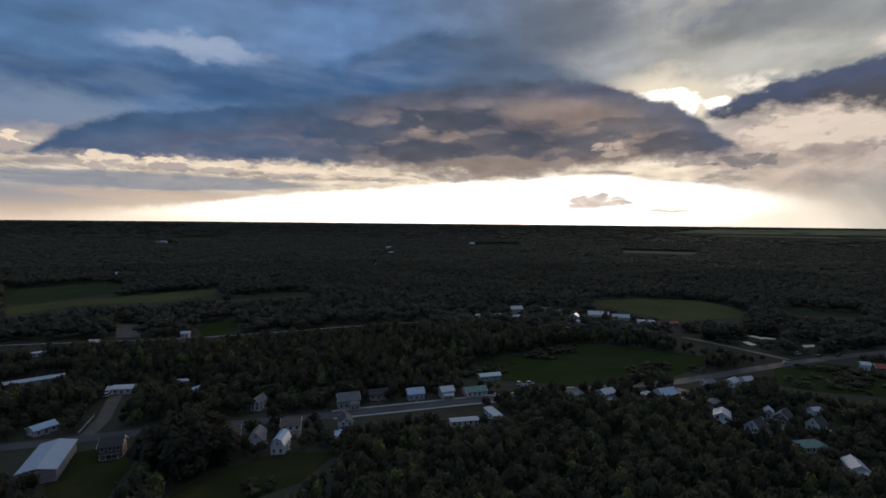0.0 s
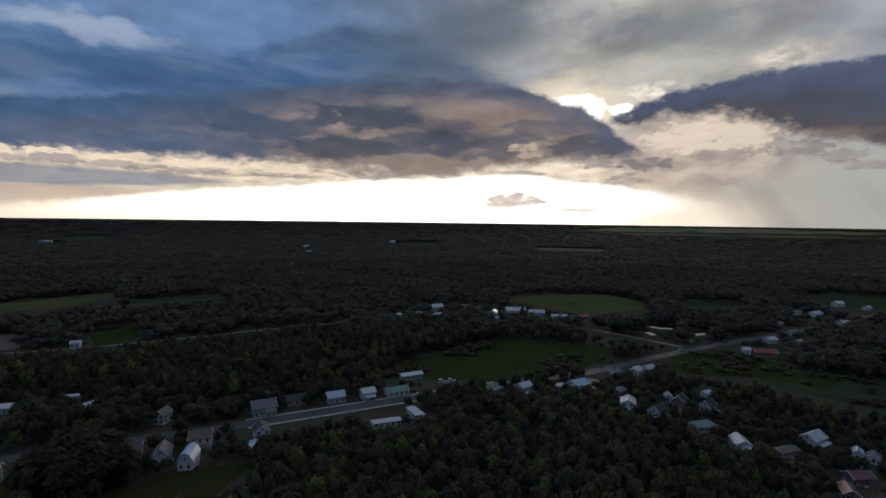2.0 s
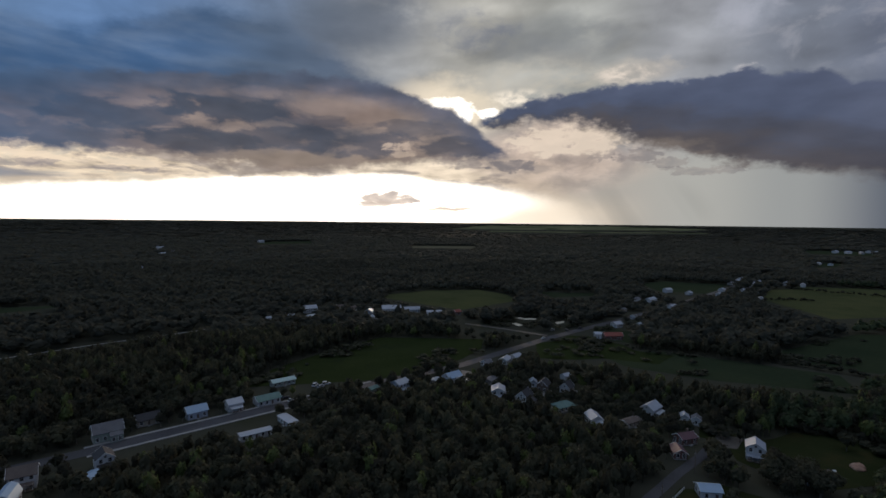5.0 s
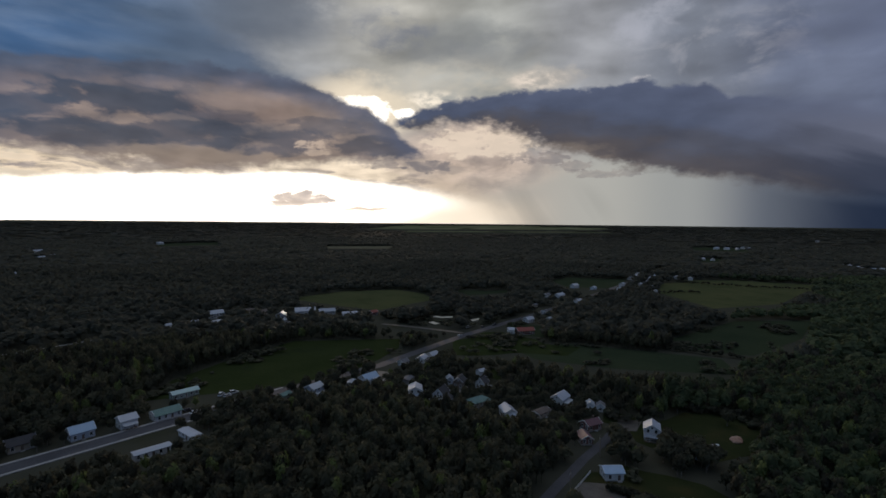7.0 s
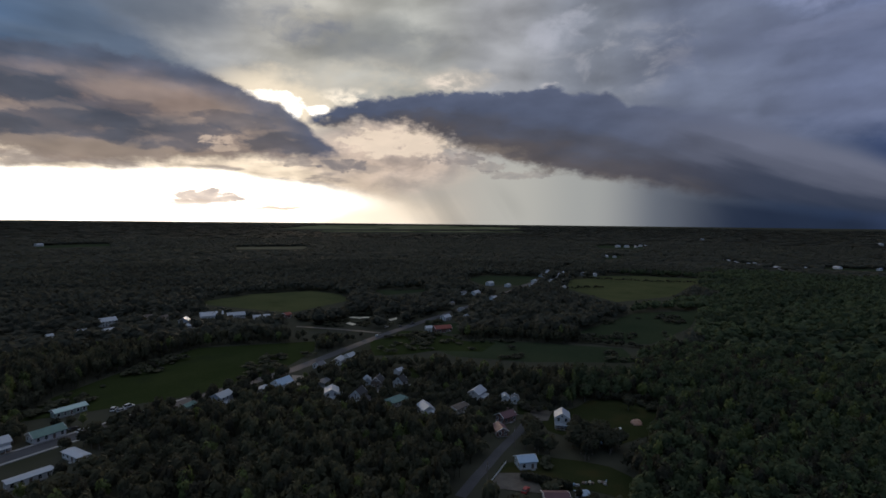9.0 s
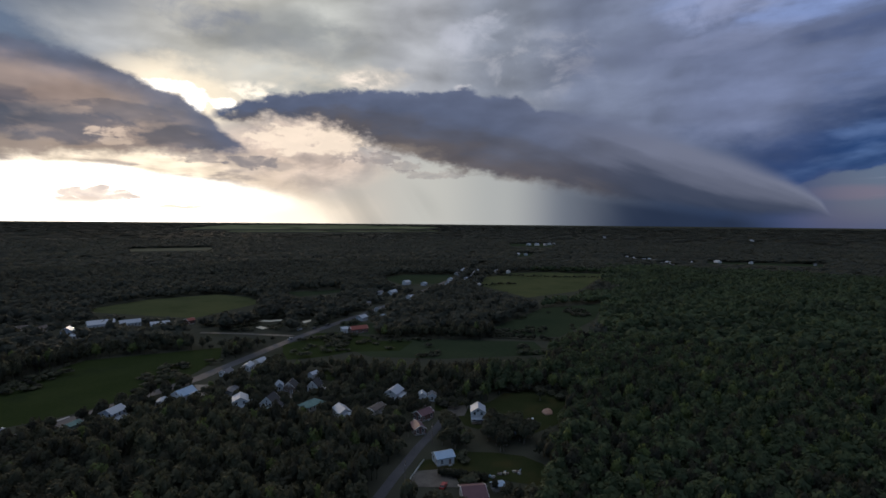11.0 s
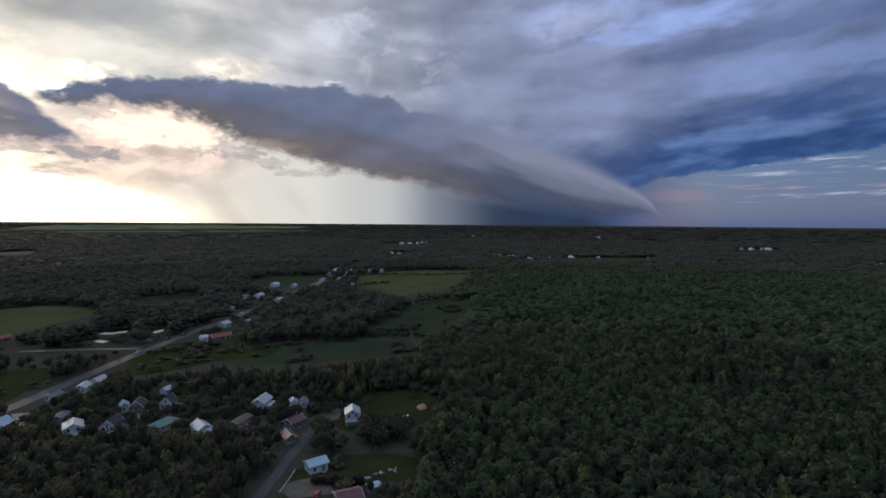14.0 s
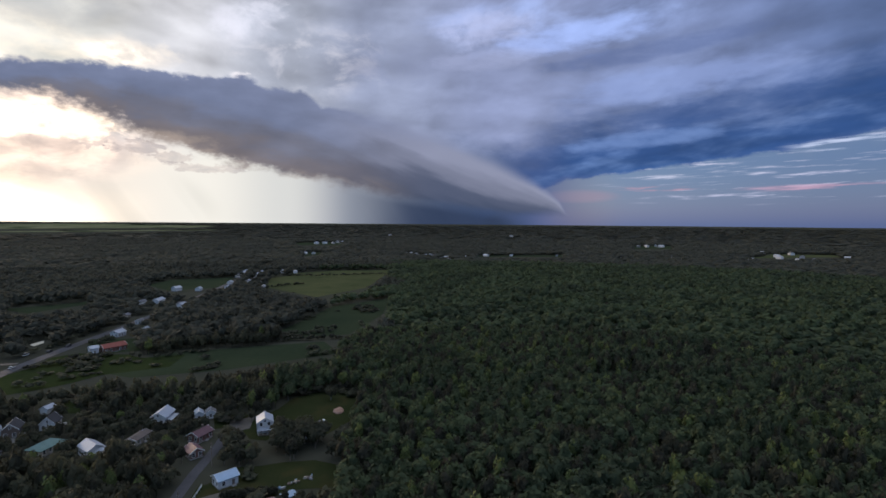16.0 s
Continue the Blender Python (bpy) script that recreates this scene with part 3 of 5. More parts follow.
FIELDS = [
    ("hay", "pale green hay field among dark woods", [(187.2, 631.8), (257.4, 655.2), (330.2, 637), (344.5, 586.3), (331.5, 533), (236.6, 497.9), (219.7, 526.5), (183.3, 604.5)]),
    ("hay", "long yellowish green field before the woods", [(-478.4, 538.2), (-431.6, 600.6), (-373.1, 652.6), (-315.9, 707.2), (-300.3, 647.4), (-321.1, 586.3), (-403, 561.6), (-438.1, 491.4)]),
    ("crop", "narrow dull green field in the woods", [(-295.1, 587.6), (-245.7, 651.3), (-217.1, 674.7), (-153.4, 668.2), (-235.3, 622.7)]),
    ("crop", "wide dull green field by the woods", [(-588.9, 663), (-536.9, 747.5), (-475.8, 746.2), (-429, 648.7), (-464.1, 565.5), (-494, 555.1)]),
    ("meadow", "small bright green field by a lane", [(-221, 448.5), (-219.7, 479.7), (-200.2, 486.2), (-180.7, 438.1), (-197.6, 409.5)]),
    ("dirt", "bare brown plot by the lane", [(-302.9, 460.2), (-280.8, 460.2), (-248.3, 408.2), (-267.8, 406.9)]),
    ("lawn", "rough grass clearing beside the houses", [(-43, 207), (-52, 182), (-70, 166), (-92, 160), (-96, 172), (-88, 188), (-76, 200), (-62, 206)]),
    ("lawn", "grass yard between shed and dark house", [(-112, 158), (-126, 156), (-160, 196), (-146, 208), (-124, 200), (-118, 176)]),
    ("lawn", "grass and gravel yard of the blue-roofed cabin", [(138, 126), (153, 133), (173, 121), (166, 99), (147, 106)]),
    ("meadow", "broad green meadow behind the houses", [(10.4, 309.4), (26, 340.6), (58.5, 366.6), (117, 403), (145.6, 390), (195, 366.6), (179.4, 340.6), (153.4, 319.8), (124.8, 301.6), (78, 296.4)]),
    ("hay", "yellow green field beyond the hamlet", [(642.2, 435.5), (747.5, 496.6), (812.5, 481), (919.1, 347.1), (683.8, 293.8), (577.2, 317.2)]),
    ("hay", "pale strip of field edged with trees", [(819, 507), (903.5, 458.9), (951.6, 358.8), (859.3, 327.6), (813.8, 405.6)]),
    ("crop", "greyish green field by the hamlet", [(609.7, 612.3), (672.1, 630.5), (737.1, 560.3), (627.9, 488.8), (569.4, 534.3)]),
    ("crop", "sloping dull green field by the woods", [(384.8, 249.6), (518.7, 265.2), (596.7, 224.9), (488.8, 193.7), (395.2, 187.2), (360.1, 227.5)]),
    ("crop", "wet green field with a ditch", [(252.2, 288.6), (302.9, 284.7), (365.3, 195), (336.7, 167.7), (278.2, 218.4), (248.3, 262.6)]),
    ("lawn", "mown lawn round the tall white house", [(193, 140), (201, 150), (212, 151), (228, 148), (244, 149), (256, 141), (263, 132), (258, 116), (240, 113), (224, 106), (206, 110), (194, 123)]),
    ("lawn", "yellowish rough grass behind the cabin", [(169, 130), (173, 121), (178, 114), (183, 103), (182, 93), (167, 84), (161, 99), (159, 118)]),
    ("meadow", "green grass strip below the highway", [(228, 339), (246, 340), (270, 352), (284, 345), (285, 331), (291, 310), (286, 293), (302, 270), (274, 258), (248, 284), (230, 287), (215, 294), (204, 302)]),
    ("meadow", "small bright green back lawn", [(209, 265), (211, 256), (196, 238), (194, 246)]),
    ("lawn", "small green yard by the cottages", [(212, 174), (217, 158), (206, 149), (198, 162)]),
    ("crop", "narrow field among far trees", [(399.1, 591.5), (438.1, 564.2), (470.6, 553.8), (447.2, 534.3), (390, 539.5)]),
    ("tan", "pale stubble field far off in the woods", [(652, 1828), (891, 1731), (800, 1600), (593, 1680)]),
    ("sunny", "farmland near the horizon coloured pale as if sunlit", [(2060, 3930), (3020, 3423), (3400, 2700), (3050, 2650), (2500, 3050), (1900, 3300), (1562, 3520)]),
    ("sunny", "strip of far farmland coloured pale as if sunlit", [(1614, 3076), (2335, 2643), (2900, 2300), (2960, 2380), (2420, 2740), (1700, 3180)]),
    ("crop", "dull strip of cleared land in far woods", [(-1132, 1972), (-1065, 1992), (-988, 1848), (-1052, 1831)]),
    ("crop", "dull clearing in the far woods", [(113, 2179), (340, 2217), (313, 2060), (104, 2030)]),
    ("crop", "dull clearing far off in dark woods", [(-1327, 2536), (-1134, 2489), (-1089, 2277), (-1246, 2330)]),
    ("crop", "dull clearing round far buildings", [(2231, -240), (2283, -403), (2069, -365), (2018, -217)]),
    ("hay", "long dull clearing with far buildings", [(1840, -620), (1860, -800), (1770, -800), (1700, -640), (1620, -500), (1600, -480)]),
    ("crop", "dull yard by far buildings", [(1377, 802), (1453, 766), (1299, 712), (1267, 729)]),
    ("crop", "dull clearing by a far hamlet", [(1936, 1167), (2064, 1018), (1867, 895), (1792, 1055)]),
    ("crop", "narrow roadside clearing far off", [(1442, 280), (1568, 25), (1490, 24), (1400, 266)]),
    ("crop", "worn grass yard round the red building", [(319.8, 377), (332.8, 340.6), (302.9, 309.4), (280.8, 335.4)]),
]
FIELD_MAT = {"hay": hay_mat, "crop": crop_mat, "meadow": meadow_mat, "lawn": lawn_mat, "tan": tan_mat, "dirt": dirt_mat, "sunny": sunny_mat}


def lay(name, poly, z, mat, label, category):
    bm = bmesh.new()
    vs = [bm.verts.new((x, y, float(rise(x, y)) + z)) for x, y in poly]
    f = bm.faces.new(vs)
    if f.normal.z < 0 or sum(p[0] * q[1] - p[1] * q[0] for p, q in zip(poly, poly[1:] + poly[:1])) < 0:
        f.normal_flip()
    bmesh.ops.triangulate(bm, faces=bm.faces[:])
    return tagged(part(name, bm, mat, None), label, category, kind="structure")


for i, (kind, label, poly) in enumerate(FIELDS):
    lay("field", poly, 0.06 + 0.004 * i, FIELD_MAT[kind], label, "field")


def along(pts, off):
    """The line shifted sideways by off metres (to its left)."""
    out = []
    for i, p in enumerate(pts):
        a, b = Vector(pts[max(i - 1, 0)]), Vector(pts[min(i + 1, len(pts) - 1)])
        d = (b - a).normalized()
        out.append((p[0] - d.y * off, p[1] + d.x * off))
    return out


def strip(name, pts, lo, hi, z, mat, label, category, thick=0.0):
    l, r = along(pts, hi), along(pts, lo)
    vs, fs = [], []
    for (ax, ay), (bx, by) in zip(l, r):
        vs += [(ax, ay, z), (bx, by, z)]
        if thick:
            vs += [(ax, ay, z - thick), (bx, by, z - thick)]
    w = 4 if thick else 2
    for i in range(len(pts) - 1):
        o, q = i * w, (i + 1) * w
        fs.append((o, o + 1, q + 1, q))
        if thick:
            fs += [(o + 1, o + 3, q + 3, q + 1), (o + 2, o, q, q + 2)]
    if thick:
        e = (len(pts) - 1) * w
        fs += [(0, 2, 3, 1), (e, e + 1, e + 3, e + 2)]
    return tagged(mesh_object(name, vs, fs, mat), label, category, kind="structure")


HIGHWAY = [(-299, 166.4), (-180.7, 209.3), (-135.2, 224.9), (-54.6, 247), (15.6, 269.1), (80.6, 288.6), (145.7, 305.4), (194.2, 327.1), (246.6, 350.1), (295.2, 368.0), (352.7, 387.2), (442, 421.2), (517.4, 451.1), (644.8, 504.4), (778.7, 562.9), (988, 650)]
STREET = [(122.9, 126.1), (136.6, 131.8), (147.1, 135.7), (160.3, 140.9), (172.0, 144.7), (182.7, 148.2), (193.9, 152.8)]
CROSS = [(208, 429), (215.8, 418.6), (231.4, 395.2), (252.2, 358.8)]
LANE = [(-338, 377), (-276.9, 391.3), (-218.4, 404.3), (-193.7, 412.1), (-139.1, 434.2), (-94.9, 455), (-14.3, 486.2)]
DRIVE = [(-158.6, 218.4), (-163.8, 237.9), (-174.2, 260), (-179.4, 271.7)]
strip("road", HIGHWAY, -4.1, 4.1, 0.16, asphalt, "grey two-lane highway through the village", "road")
strip("road", STREET, -2.1, 2.1, 0.15, asphalt, "narrow worn village street", "road")
strip("road", CROSS, -2.4, 2.4, 0.145, dirt_mat, "pale gravel side road", "road")
strip("road", LANE, -0.9, 0.9, 0.15, concrete, "pale gravel country lane", "road")
strip("road", DRIVE, -3.2, 3.2, 0.15, dirt_mat, "wide dirt driveway to a garage", "driveway")
VILLAGE = HIGHWAY[3:6]
for lo in (-6.0, 4.4):
    strip("pavement", VILLAGE, lo, lo + 1.6, 0.28, concrete, "pale concrete pavement along the highway", "pavement", thick=0.28)
sand_mat = material("pale_sand", (0.70, 0.64, 0.50), (0.52, 0.47, 0.37), 0.08, 0.9, fine_scale=0.5, fleck=(0.15, 0.7, (0.2, 0.19, 0.13)))
PONDS = [[(268, 436), (274, 438), (277, 431), (283, 430), (287, 426), (282, 422), (277, 425), (273, 424), (270, 430)], [(250, 413), (256, 415), (256, 403), (250, 401)], [(293, 404), (305, 406), (300, 399), (290, 396)]]
for poly in PONDS:
    lay("yard", poly, 0.21, sand_mat, "pale sandy lot by the highway", "sand lot")
lay("yard", [(135.2, 123.5), (145.6, 128.7), (156, 119.6), (146.9, 107.9)], 0.17, dirt_mat, "bare dirt yard beside the street", "yard")
lay("yard", [(195, 153.4), (208, 161.2), (215.8, 153.4), (202.8, 146.9)], 0.17, dirt_mat, "gravel parking patch by the street's end", "yard")

lay("yard", [(164.3, 247.1), (169.9, 233.5), (163.2, 227.0), (158.2, 238.8)], 0.175, gravel_mat, "worn gravel driveway between two houses", "yard")
lay("yard", [(140.3, 295.5), (145.3, 289.3), (140.8, 272.6), (133.1, 275.9)], 0.18, gravel_mat, "pale gravel yard beside a cluttered house", "yard")

# ================= houses =================
PANES = {}


def window_meshes(w, h):
    if (w, h) not in PANES:
        bm = boxes((0, 0, h / 2 + 0.06, w + 0.24, 0.10, 0.12), (0, 0, -h / 2 - 0.07, w + 0.3, 0.16, 0.14), (-w / 2 - 0.06, 0, 0, 0.12, 0.1, h), (w / 2 + 0.06, 0, 0, 0.12, 0.1, h), (0, 0, 0, w, 0.06, 0.06))
        a = bpy.data.meshes.new("window_frame")
        bm.to_mesh(a)
        bm.free()
        a.materials.append(trim_white)
        bm = boxes((0, 0, 0, w, 0.04, h))
        b = bpy.data.meshes.new("pane")
        bm.to_mesh(b)
        bm.free()
        b.materials.append(glass_dark)
        PANES[w, h] = a, b
    return PANES[w, h]


def window(parent, x, y, z, turn, w=1.1, h=1.5):
    a, b = window_meshes(w, h)
    fr = new("window", a)
    fr.parent, fr.matrix_local = parent, pose(x, y, z, 0, 0, turn)
    pa = new("pane", b)
    pa.parent = fr


HOUSES = []


def house(x, y, turn, w, d, h, wall, roof, label, pitch=0.75, kind="gable", chimney=False, porch="", annex=None, door="front", category="house", group="village houses", detail=True, name="house"):
    """A house whose ridge runs along its own x; its front looks to -y. w along the ridge, d across, h to the eaves."""
    HOUSES.append((x, y, max(w, d)))
    root = tagged(new(name), label, category, group)
    root.matrix_world = pose(x, y, float(rise(x, y)), 0, 0, turn)
    rh = d / 2 * pitch
    base = part("foundation", boxes((0, 0, 0.15, w + 0.1, d + 0.1, 0.6)), concrete, root)
    bm = bmesh.new()
    if kind == "gambrel":
        prof = [(-d / 2, 0.2), (d / 2, 0.2), (d / 2, h), (d * 0.33, h + rh * 0.75), (0, h + rh * 1.05), (-d * 0.33, h + rh * 0.75), (-d / 2, h)]
    elif kind in ("flat", "hip"):
        prof = [(-d / 2, 0.2), (d / 2, 0.2), (d / 2, h), (-d / 2, h)]
    else:
        prof = [(-d / 2, 0.2), (d / 2, 0.2), (d / 2, h), (0, h + rh), (-d / 2, h)]
    prism(bm, prof, -w / 2, w / 2)
    bm.transform(pose(0, 0, 0, 0, 0, 90))
    part("wall", bm, WALL[wall], root)
    o, k, oy = 0.45, 0.2, 0.45
    bm = bmesh.new()
    if kind == "hip":
        e, t = h, h + rh
        vs = [bm.verts.new(p) for p in ((-w / 2 - o, -d / 2 - o, e - 0.2), (w / 2 + o, -d / 2 - o, e - 0.2), (w / 2 + o, d / 2 + o, e - 0.2), (-w / 2 - o, d / 2 + o, e - 0.2),
                                         (-w / 2 - o, -d / 2 - o, e), (w / 2 + o, -d / 2 - o, e), (w / 2 + o, d / 2 + o, e), (-w / 2 - o, d / 2 + o, e), (-w / 2 + d / 2, 0, t), (w / 2 - d / 2, 0, t))]
        for f in ((3, 2, 1, 0), (0, 1, 5, 4), (1, 2, 6, 5), (2, 3, 7, 6), (3, 0, 4, 7), (4, 5, 9, 8), (5, 6, 9), (6, 7, 8, 9), (7, 4, 8)):
            bm.faces.new([vs[i] for i in f])
    else:
        if kind == "gambrel":
            up = [(-d / 2 - o * 0.7, h - 0.25), (-d * 0.33, h + rh * 0.75), (0, h + rh * 1.05), (d * 0.33, h + rh * 0.75), (d / 2 + o * 0.7, h - 0.25)]
        elif kind == "flat":
            up = [(-d / 2 - o, h), (0, h + 0.35), (d / 2 + o, h)]
        else:
            up = [(-d / 2 - o, h - o * pitch), (0, h + rh), (d / 2 + o, h - o * pitch)]
        prism(bm, [(p, q + k) for p, q in up] + [(p, q + 0.004) for p, q in up[::-1]], -w / 2 - oy, w / 2 + oy)
        bm.transform(pose(0, 0, 0, 0, 0, 90))
    part("roof", bm, ROOF[roof], root)
    if kind == "gable" and detail:
        for s in (-1, 1):
            bm = bmesh.new()
            up = [(-d / 2 - o, h - o * pitch), (0, h + rh), (d / 2 + o, h - o * pitch)]
            prism(bm, [(p, q + 0.24) for p, q in up] + [(p, q - 0.12) for p, q in up[::-1]], 0, 0.08)
            bm.transform(pose(s * (w / 2 + oy + (0.003 if s > 0 else -0.003) + (0.08 if s > 0 else 0)), 0, 0, 0, 0, 90))
            part("bargeboard", bm, trim_white, root)
    if chimney:
        part("chimney", boxes((w * 0.22, 0.4, h + rh * 0.6 + 0.5, 0.7, 0.7, rh * 0.8 + 1.4), (w * 0.22, 0.4, h + rh + 1.2, 0.84, 0.84, 0.14)), WALL["brown"], root)
    if detail:
        storeys = 2 if h > 4.4 else 1
        for s in range(storeys):
            z = 1.75 + 2.7 * s
            if z + 0.8 > h and s:
                z = h - 0.9
            nx = max(1, int(w / 2.6))
            for side in (-1, 1):
                for i in range(nx):
                    px = (i + 0.5) * w / nx - w / 2
                    if side < 0 and s == 0 and i == nx // 2 and door == "front":
                        continue
                    window(root, px, side * (d / 2 + 0.03), z, 0)
            for side in (-1, 1):
                for py in ((-d / 4, d / 4) if d > 4.5 else (0,)):
                    window(root, side * (w / 2 + 0.03), py, z, 90)
        if kind in ("gable", "gambrel") and rh > 1.8:
            for side in (-1, 1):
                window(root, side * (w / 2 + 0.03), 0, h + rh * 0.3, 90, 0.8, 1.0)
        px = (nx // 2 + 0.5) * w / nx - w / 2
        dr = part("door", boxes((px, -d / 2 - 0.04, 1.3, 1.0, 0.1, 2.05)), WALL["brown"], root)
        part("step", boxes((px, -d / 2 - 0.6, 0.2, 1.6, 1.1, 0.4)), concrete, root)
        kn = part("door_handle", boxes((px + 0.38, -d / 2 - 0.12, 1.25, 0.08, 0.08, 0.14)), steel, dr)
    if porch:
        # porch: "front" or "end"
        pw = w * 0.8 if porch == "front" else d * 0.9
        m = pose(0, -d / 2 - 1.1, 0) if porch == "front" else pose(-w / 2 - 1.1, 0, 0, 0, 0, -90)
        bm = boxes((0, 0, 0.3, pw, 2.2, 0.3))
        bm.transform(m)
        part("porch_floor", bm, pole_wood, root)
        bm = bmesh.new()
        vs = box(bm, 0, -0.1, 2.75, pw + 0.4, 2.5, 0.16)
        for v in vs:
            v.co.z -= (v.co.y - 1.1) * -0.16
        bm.transform(m)
        part("porch_roof", bm, ROOF[roof], root)
        for i in range(4):
            bm = boxes(((i / 3 - 0.5) * (pw - 0.3), -0.95, 1.4, 0.16, 0.16, 2.5))
            bm.transform(m)
            part("porch_post", bm, trim_white, root)
    if annex:
        ax, ay, aw, ad, ah, ar = annex
        bm = bmesh.new()
        prism(bm, [(-ad / 2, 0.2), (ad / 2, 0.2), (ad / 2, ah), (0, ah + ad * 0.22), (-ad / 2, ah)], -aw / 2, aw / 2)
        bm.transform(pose(ax, ay, 0, 0, 0, 90))
        part("wing", bm, WALL[wall], root)
        bm = bmesh.new()
        up = [(-ad / 2 - 0.3, ah - 0.13), (0, ah + ad * 0.22), (ad / 2 + 0.3, ah - 0.13)]
        prism(bm, [(p, q + 0.18) for p, q in up] + [(p, q + 0.004) for p, q in up[::-1]], -aw / 2 - 0.3, aw / 2 + 0.3)
        bm.transform(pose(ax, ay, 0, 0, 0, 90))
        part("wing_roof", bm, ROOF[ar], root)
        for px in (-aw / 4, aw / 4):
            window(root, ax + px, ay - ad / 2 - 0.03, 1.6, 0)
    return root


HW = 19.0   # the highway's direction
H = house


# along the highway, from the west
H(-285.2, 348.6, 30, 12, 4.2, 2.7, "white", "white", "long white mobile home among bushes", 0.3, "flat", category="mobile home", name="mobile_home")
H(-239.2, 289.9, 41, 28, 7, 2.8, "grey", "shed", "long low shed with a pale metal roof", 0.25, detail=False, category="shed", group="farm sheds", name="shed")
H(-181.3, 223.0, 65, 9, 6.5, 3.0, "blue", "blue", "small house with a blue metal roof", 0.45)
H(-153.4, 191.1, 113, 27, 12, 4.6, "grey", "shed", "large machine shed with a pale metal roof", 0.2, detail=False, category="shed", group="farm sheds", name="shed")
H(-135.6, 202.4, HW, 8.4, 7.5, 5.0, "brown", "dark", "dark two-storey house with shingled roof", 0.7, porch="front")
H(-178.2, 276.8, 10, 10, 7, 3.2, "white", "white", "white garage house with an awning roof", 0.35, annex=(-6.5, 0.5, 4, 6, 2.4, "white"))
H(-152.7, 291.3, 10, 7, 4, 2.8, "grey", "metal", "small low outbuilding with pale metal roof", 0.3, detail=False, category="outbuilding")
H(-137.8, 276.9, 60, 6, 4, 2.8, "blue", "blue", "small bluish shed among the trees", 0.5, detail=False, category="shed", name="shed")
H(-94.4, 254.3, 80, 7, 5, 4.6, "white", "grey", "narrow white gabled house in the trees", 1.0)
H(-92.7, 214.5, HW, 9, 7, 4.8, "brown", "brown", "brown weathered house half hidden by trees", 0.8)
H(-79.8, 213.5, HW + 80, 8, 5.8, 4.2, "white", "grey", "white gable-fronted cottage with grey roof", 0.95)
H(-68.1, 208.3, HW + 72, 9.5, 5.6, 3.8, "white", "blue", "white barn-shaped house with gambrel roof", 1.1, "gambrel")
H(-68.3, 223.9, HW - 8, 8.2, 7, 5.4, "white", "brown", "white two-storey house with a dark porch", 0.7, porch="front")
H(-44.9, 230.4, HW + 90, 7.5, 6, 4.8, "white", "dark", "white two-storey house with dark roof", 0.7, porch="end")
H(-46.9, 219.2, HW + 45, 6, 4.5, 2.4, "grey", "blue", "low grey shed behind the house", 0.3, detail=False, category="shed", name="shed")
H(-49.2, 259.6, HW, 11, 8, 4.4, "green", "grey", "grey-green house with a cross gable", 0.75, annex=(2.5, -5, 4.5, 4, 3.2, "grey"))
H(-35.4, 272.2, HW, 9.5, 7, 3.0, "tan", "dark", "low house with a wide dark roof", 0.6)
H(-14.7, 272.4, HW, 9, 6.5, 3.6, "blue", "blue", "pale house with a blue-grey metal roof", 0.7)
H(2.6, 275.5, HW, 7, 6.5, 4.2, "white", "white", "white house with a pale metal roof", 0.55, porch="front")
H(18.8, 279.3, HW, 12, 7.5, 2.9, "white", "green", "long white house with a green roof", 0.5)
H(29.5, 307.0, 17, 13.5, 5.5, 3.0, "green", "palegreen", "long building with a pale green metal roof", 0.4, door="")
H(26, 247, -70, 12, 4.3, 2.6, "white", "white", "white mobile home by the road", 0.3, "flat", category="mobile home", name="mobile_home")
H(11.0, 236.5, 13, 13.5, 4.3, 2.7, "white", "metal", "long pale mobile home beside the highway", 0.3, "flat", category="mobile home", name="mobile_home")
H(75.3, 275.3, 30, 6, 4, 2.6, "green", "green", "small green-roofed shed in the trees", 0.5, detail=False, category="shed", name="shed")
H(90.7, 272.2, HW + 10, 8.2, 7, 5.0, "blue", "metal", "pale blue two-storey house with metal roof", 0.5, porch="front")
H(125.2, 275.6, HW, 10, 7, 3.8, "white", "blue", "white house with a blue roof and front gable", 0.7, annex=(1, -5, 4.5, 4, 3.4, "white"))
H(113.9, 274.9, HW + 30, 6, 5, 2.8, "grey", "metal", "low cluttered workshop with metal roof", 0.35, category="workshop")
H(160.9, 298.3, HW, 6, 5, 2.8, "white", "grey", "small white house near the highway", 0.6)
H(175.6, 298.8, HW + 20, 8, 5.5, 3.2, "white", "metal", "white house near the highway", 0.6)
H(186.7, 302.8, HW, 7, 5.5, 3.2, "white", "metal", "small white roadside house", 0.6)
H(138.1, 242.0, 60, 8.5, 7, 4.8, "white", "metal", "white two-storey house with pale roof", 0.5, porch="end", annex=(-3, -5.5, 6, 5, 3.0, "metal"))
H(146.6, 228.6, 35, 8.5, 6.5, 4.6, "white", "dark", "white house with a steep dark roof", 0.95, annex=(-2.5, -5, 4, 4.5, 3.6, "dark"))
H(166.2, 250.0, 60, 5, 4, 3.4, "blue", "metal", "small pale blue cottage", 0.8)
H(179.1, 234.7, 30, 7, 6, 3.4, "white", "dark", "white cottage with a dark gabled roof", 1.0)
H(192.8, 254.3, 10, 5, 4, 2.8, "white", "metal", "small white outbuilding in the trees", 0.6, detail=False, category="outbuilding")
H(160.7, 213.1, 5, 11, 7, 2.8, "tan", "green", "low house with a grey-green hipped roof", 0.6, "hip")
H(162.7, 191.9, 70, 9, 6, 4.0, "white", "metal", "white house with a lower front wing", 0.6, annex=(-6, -1.5, 4.5, 4.5, 3.2, "metal"))
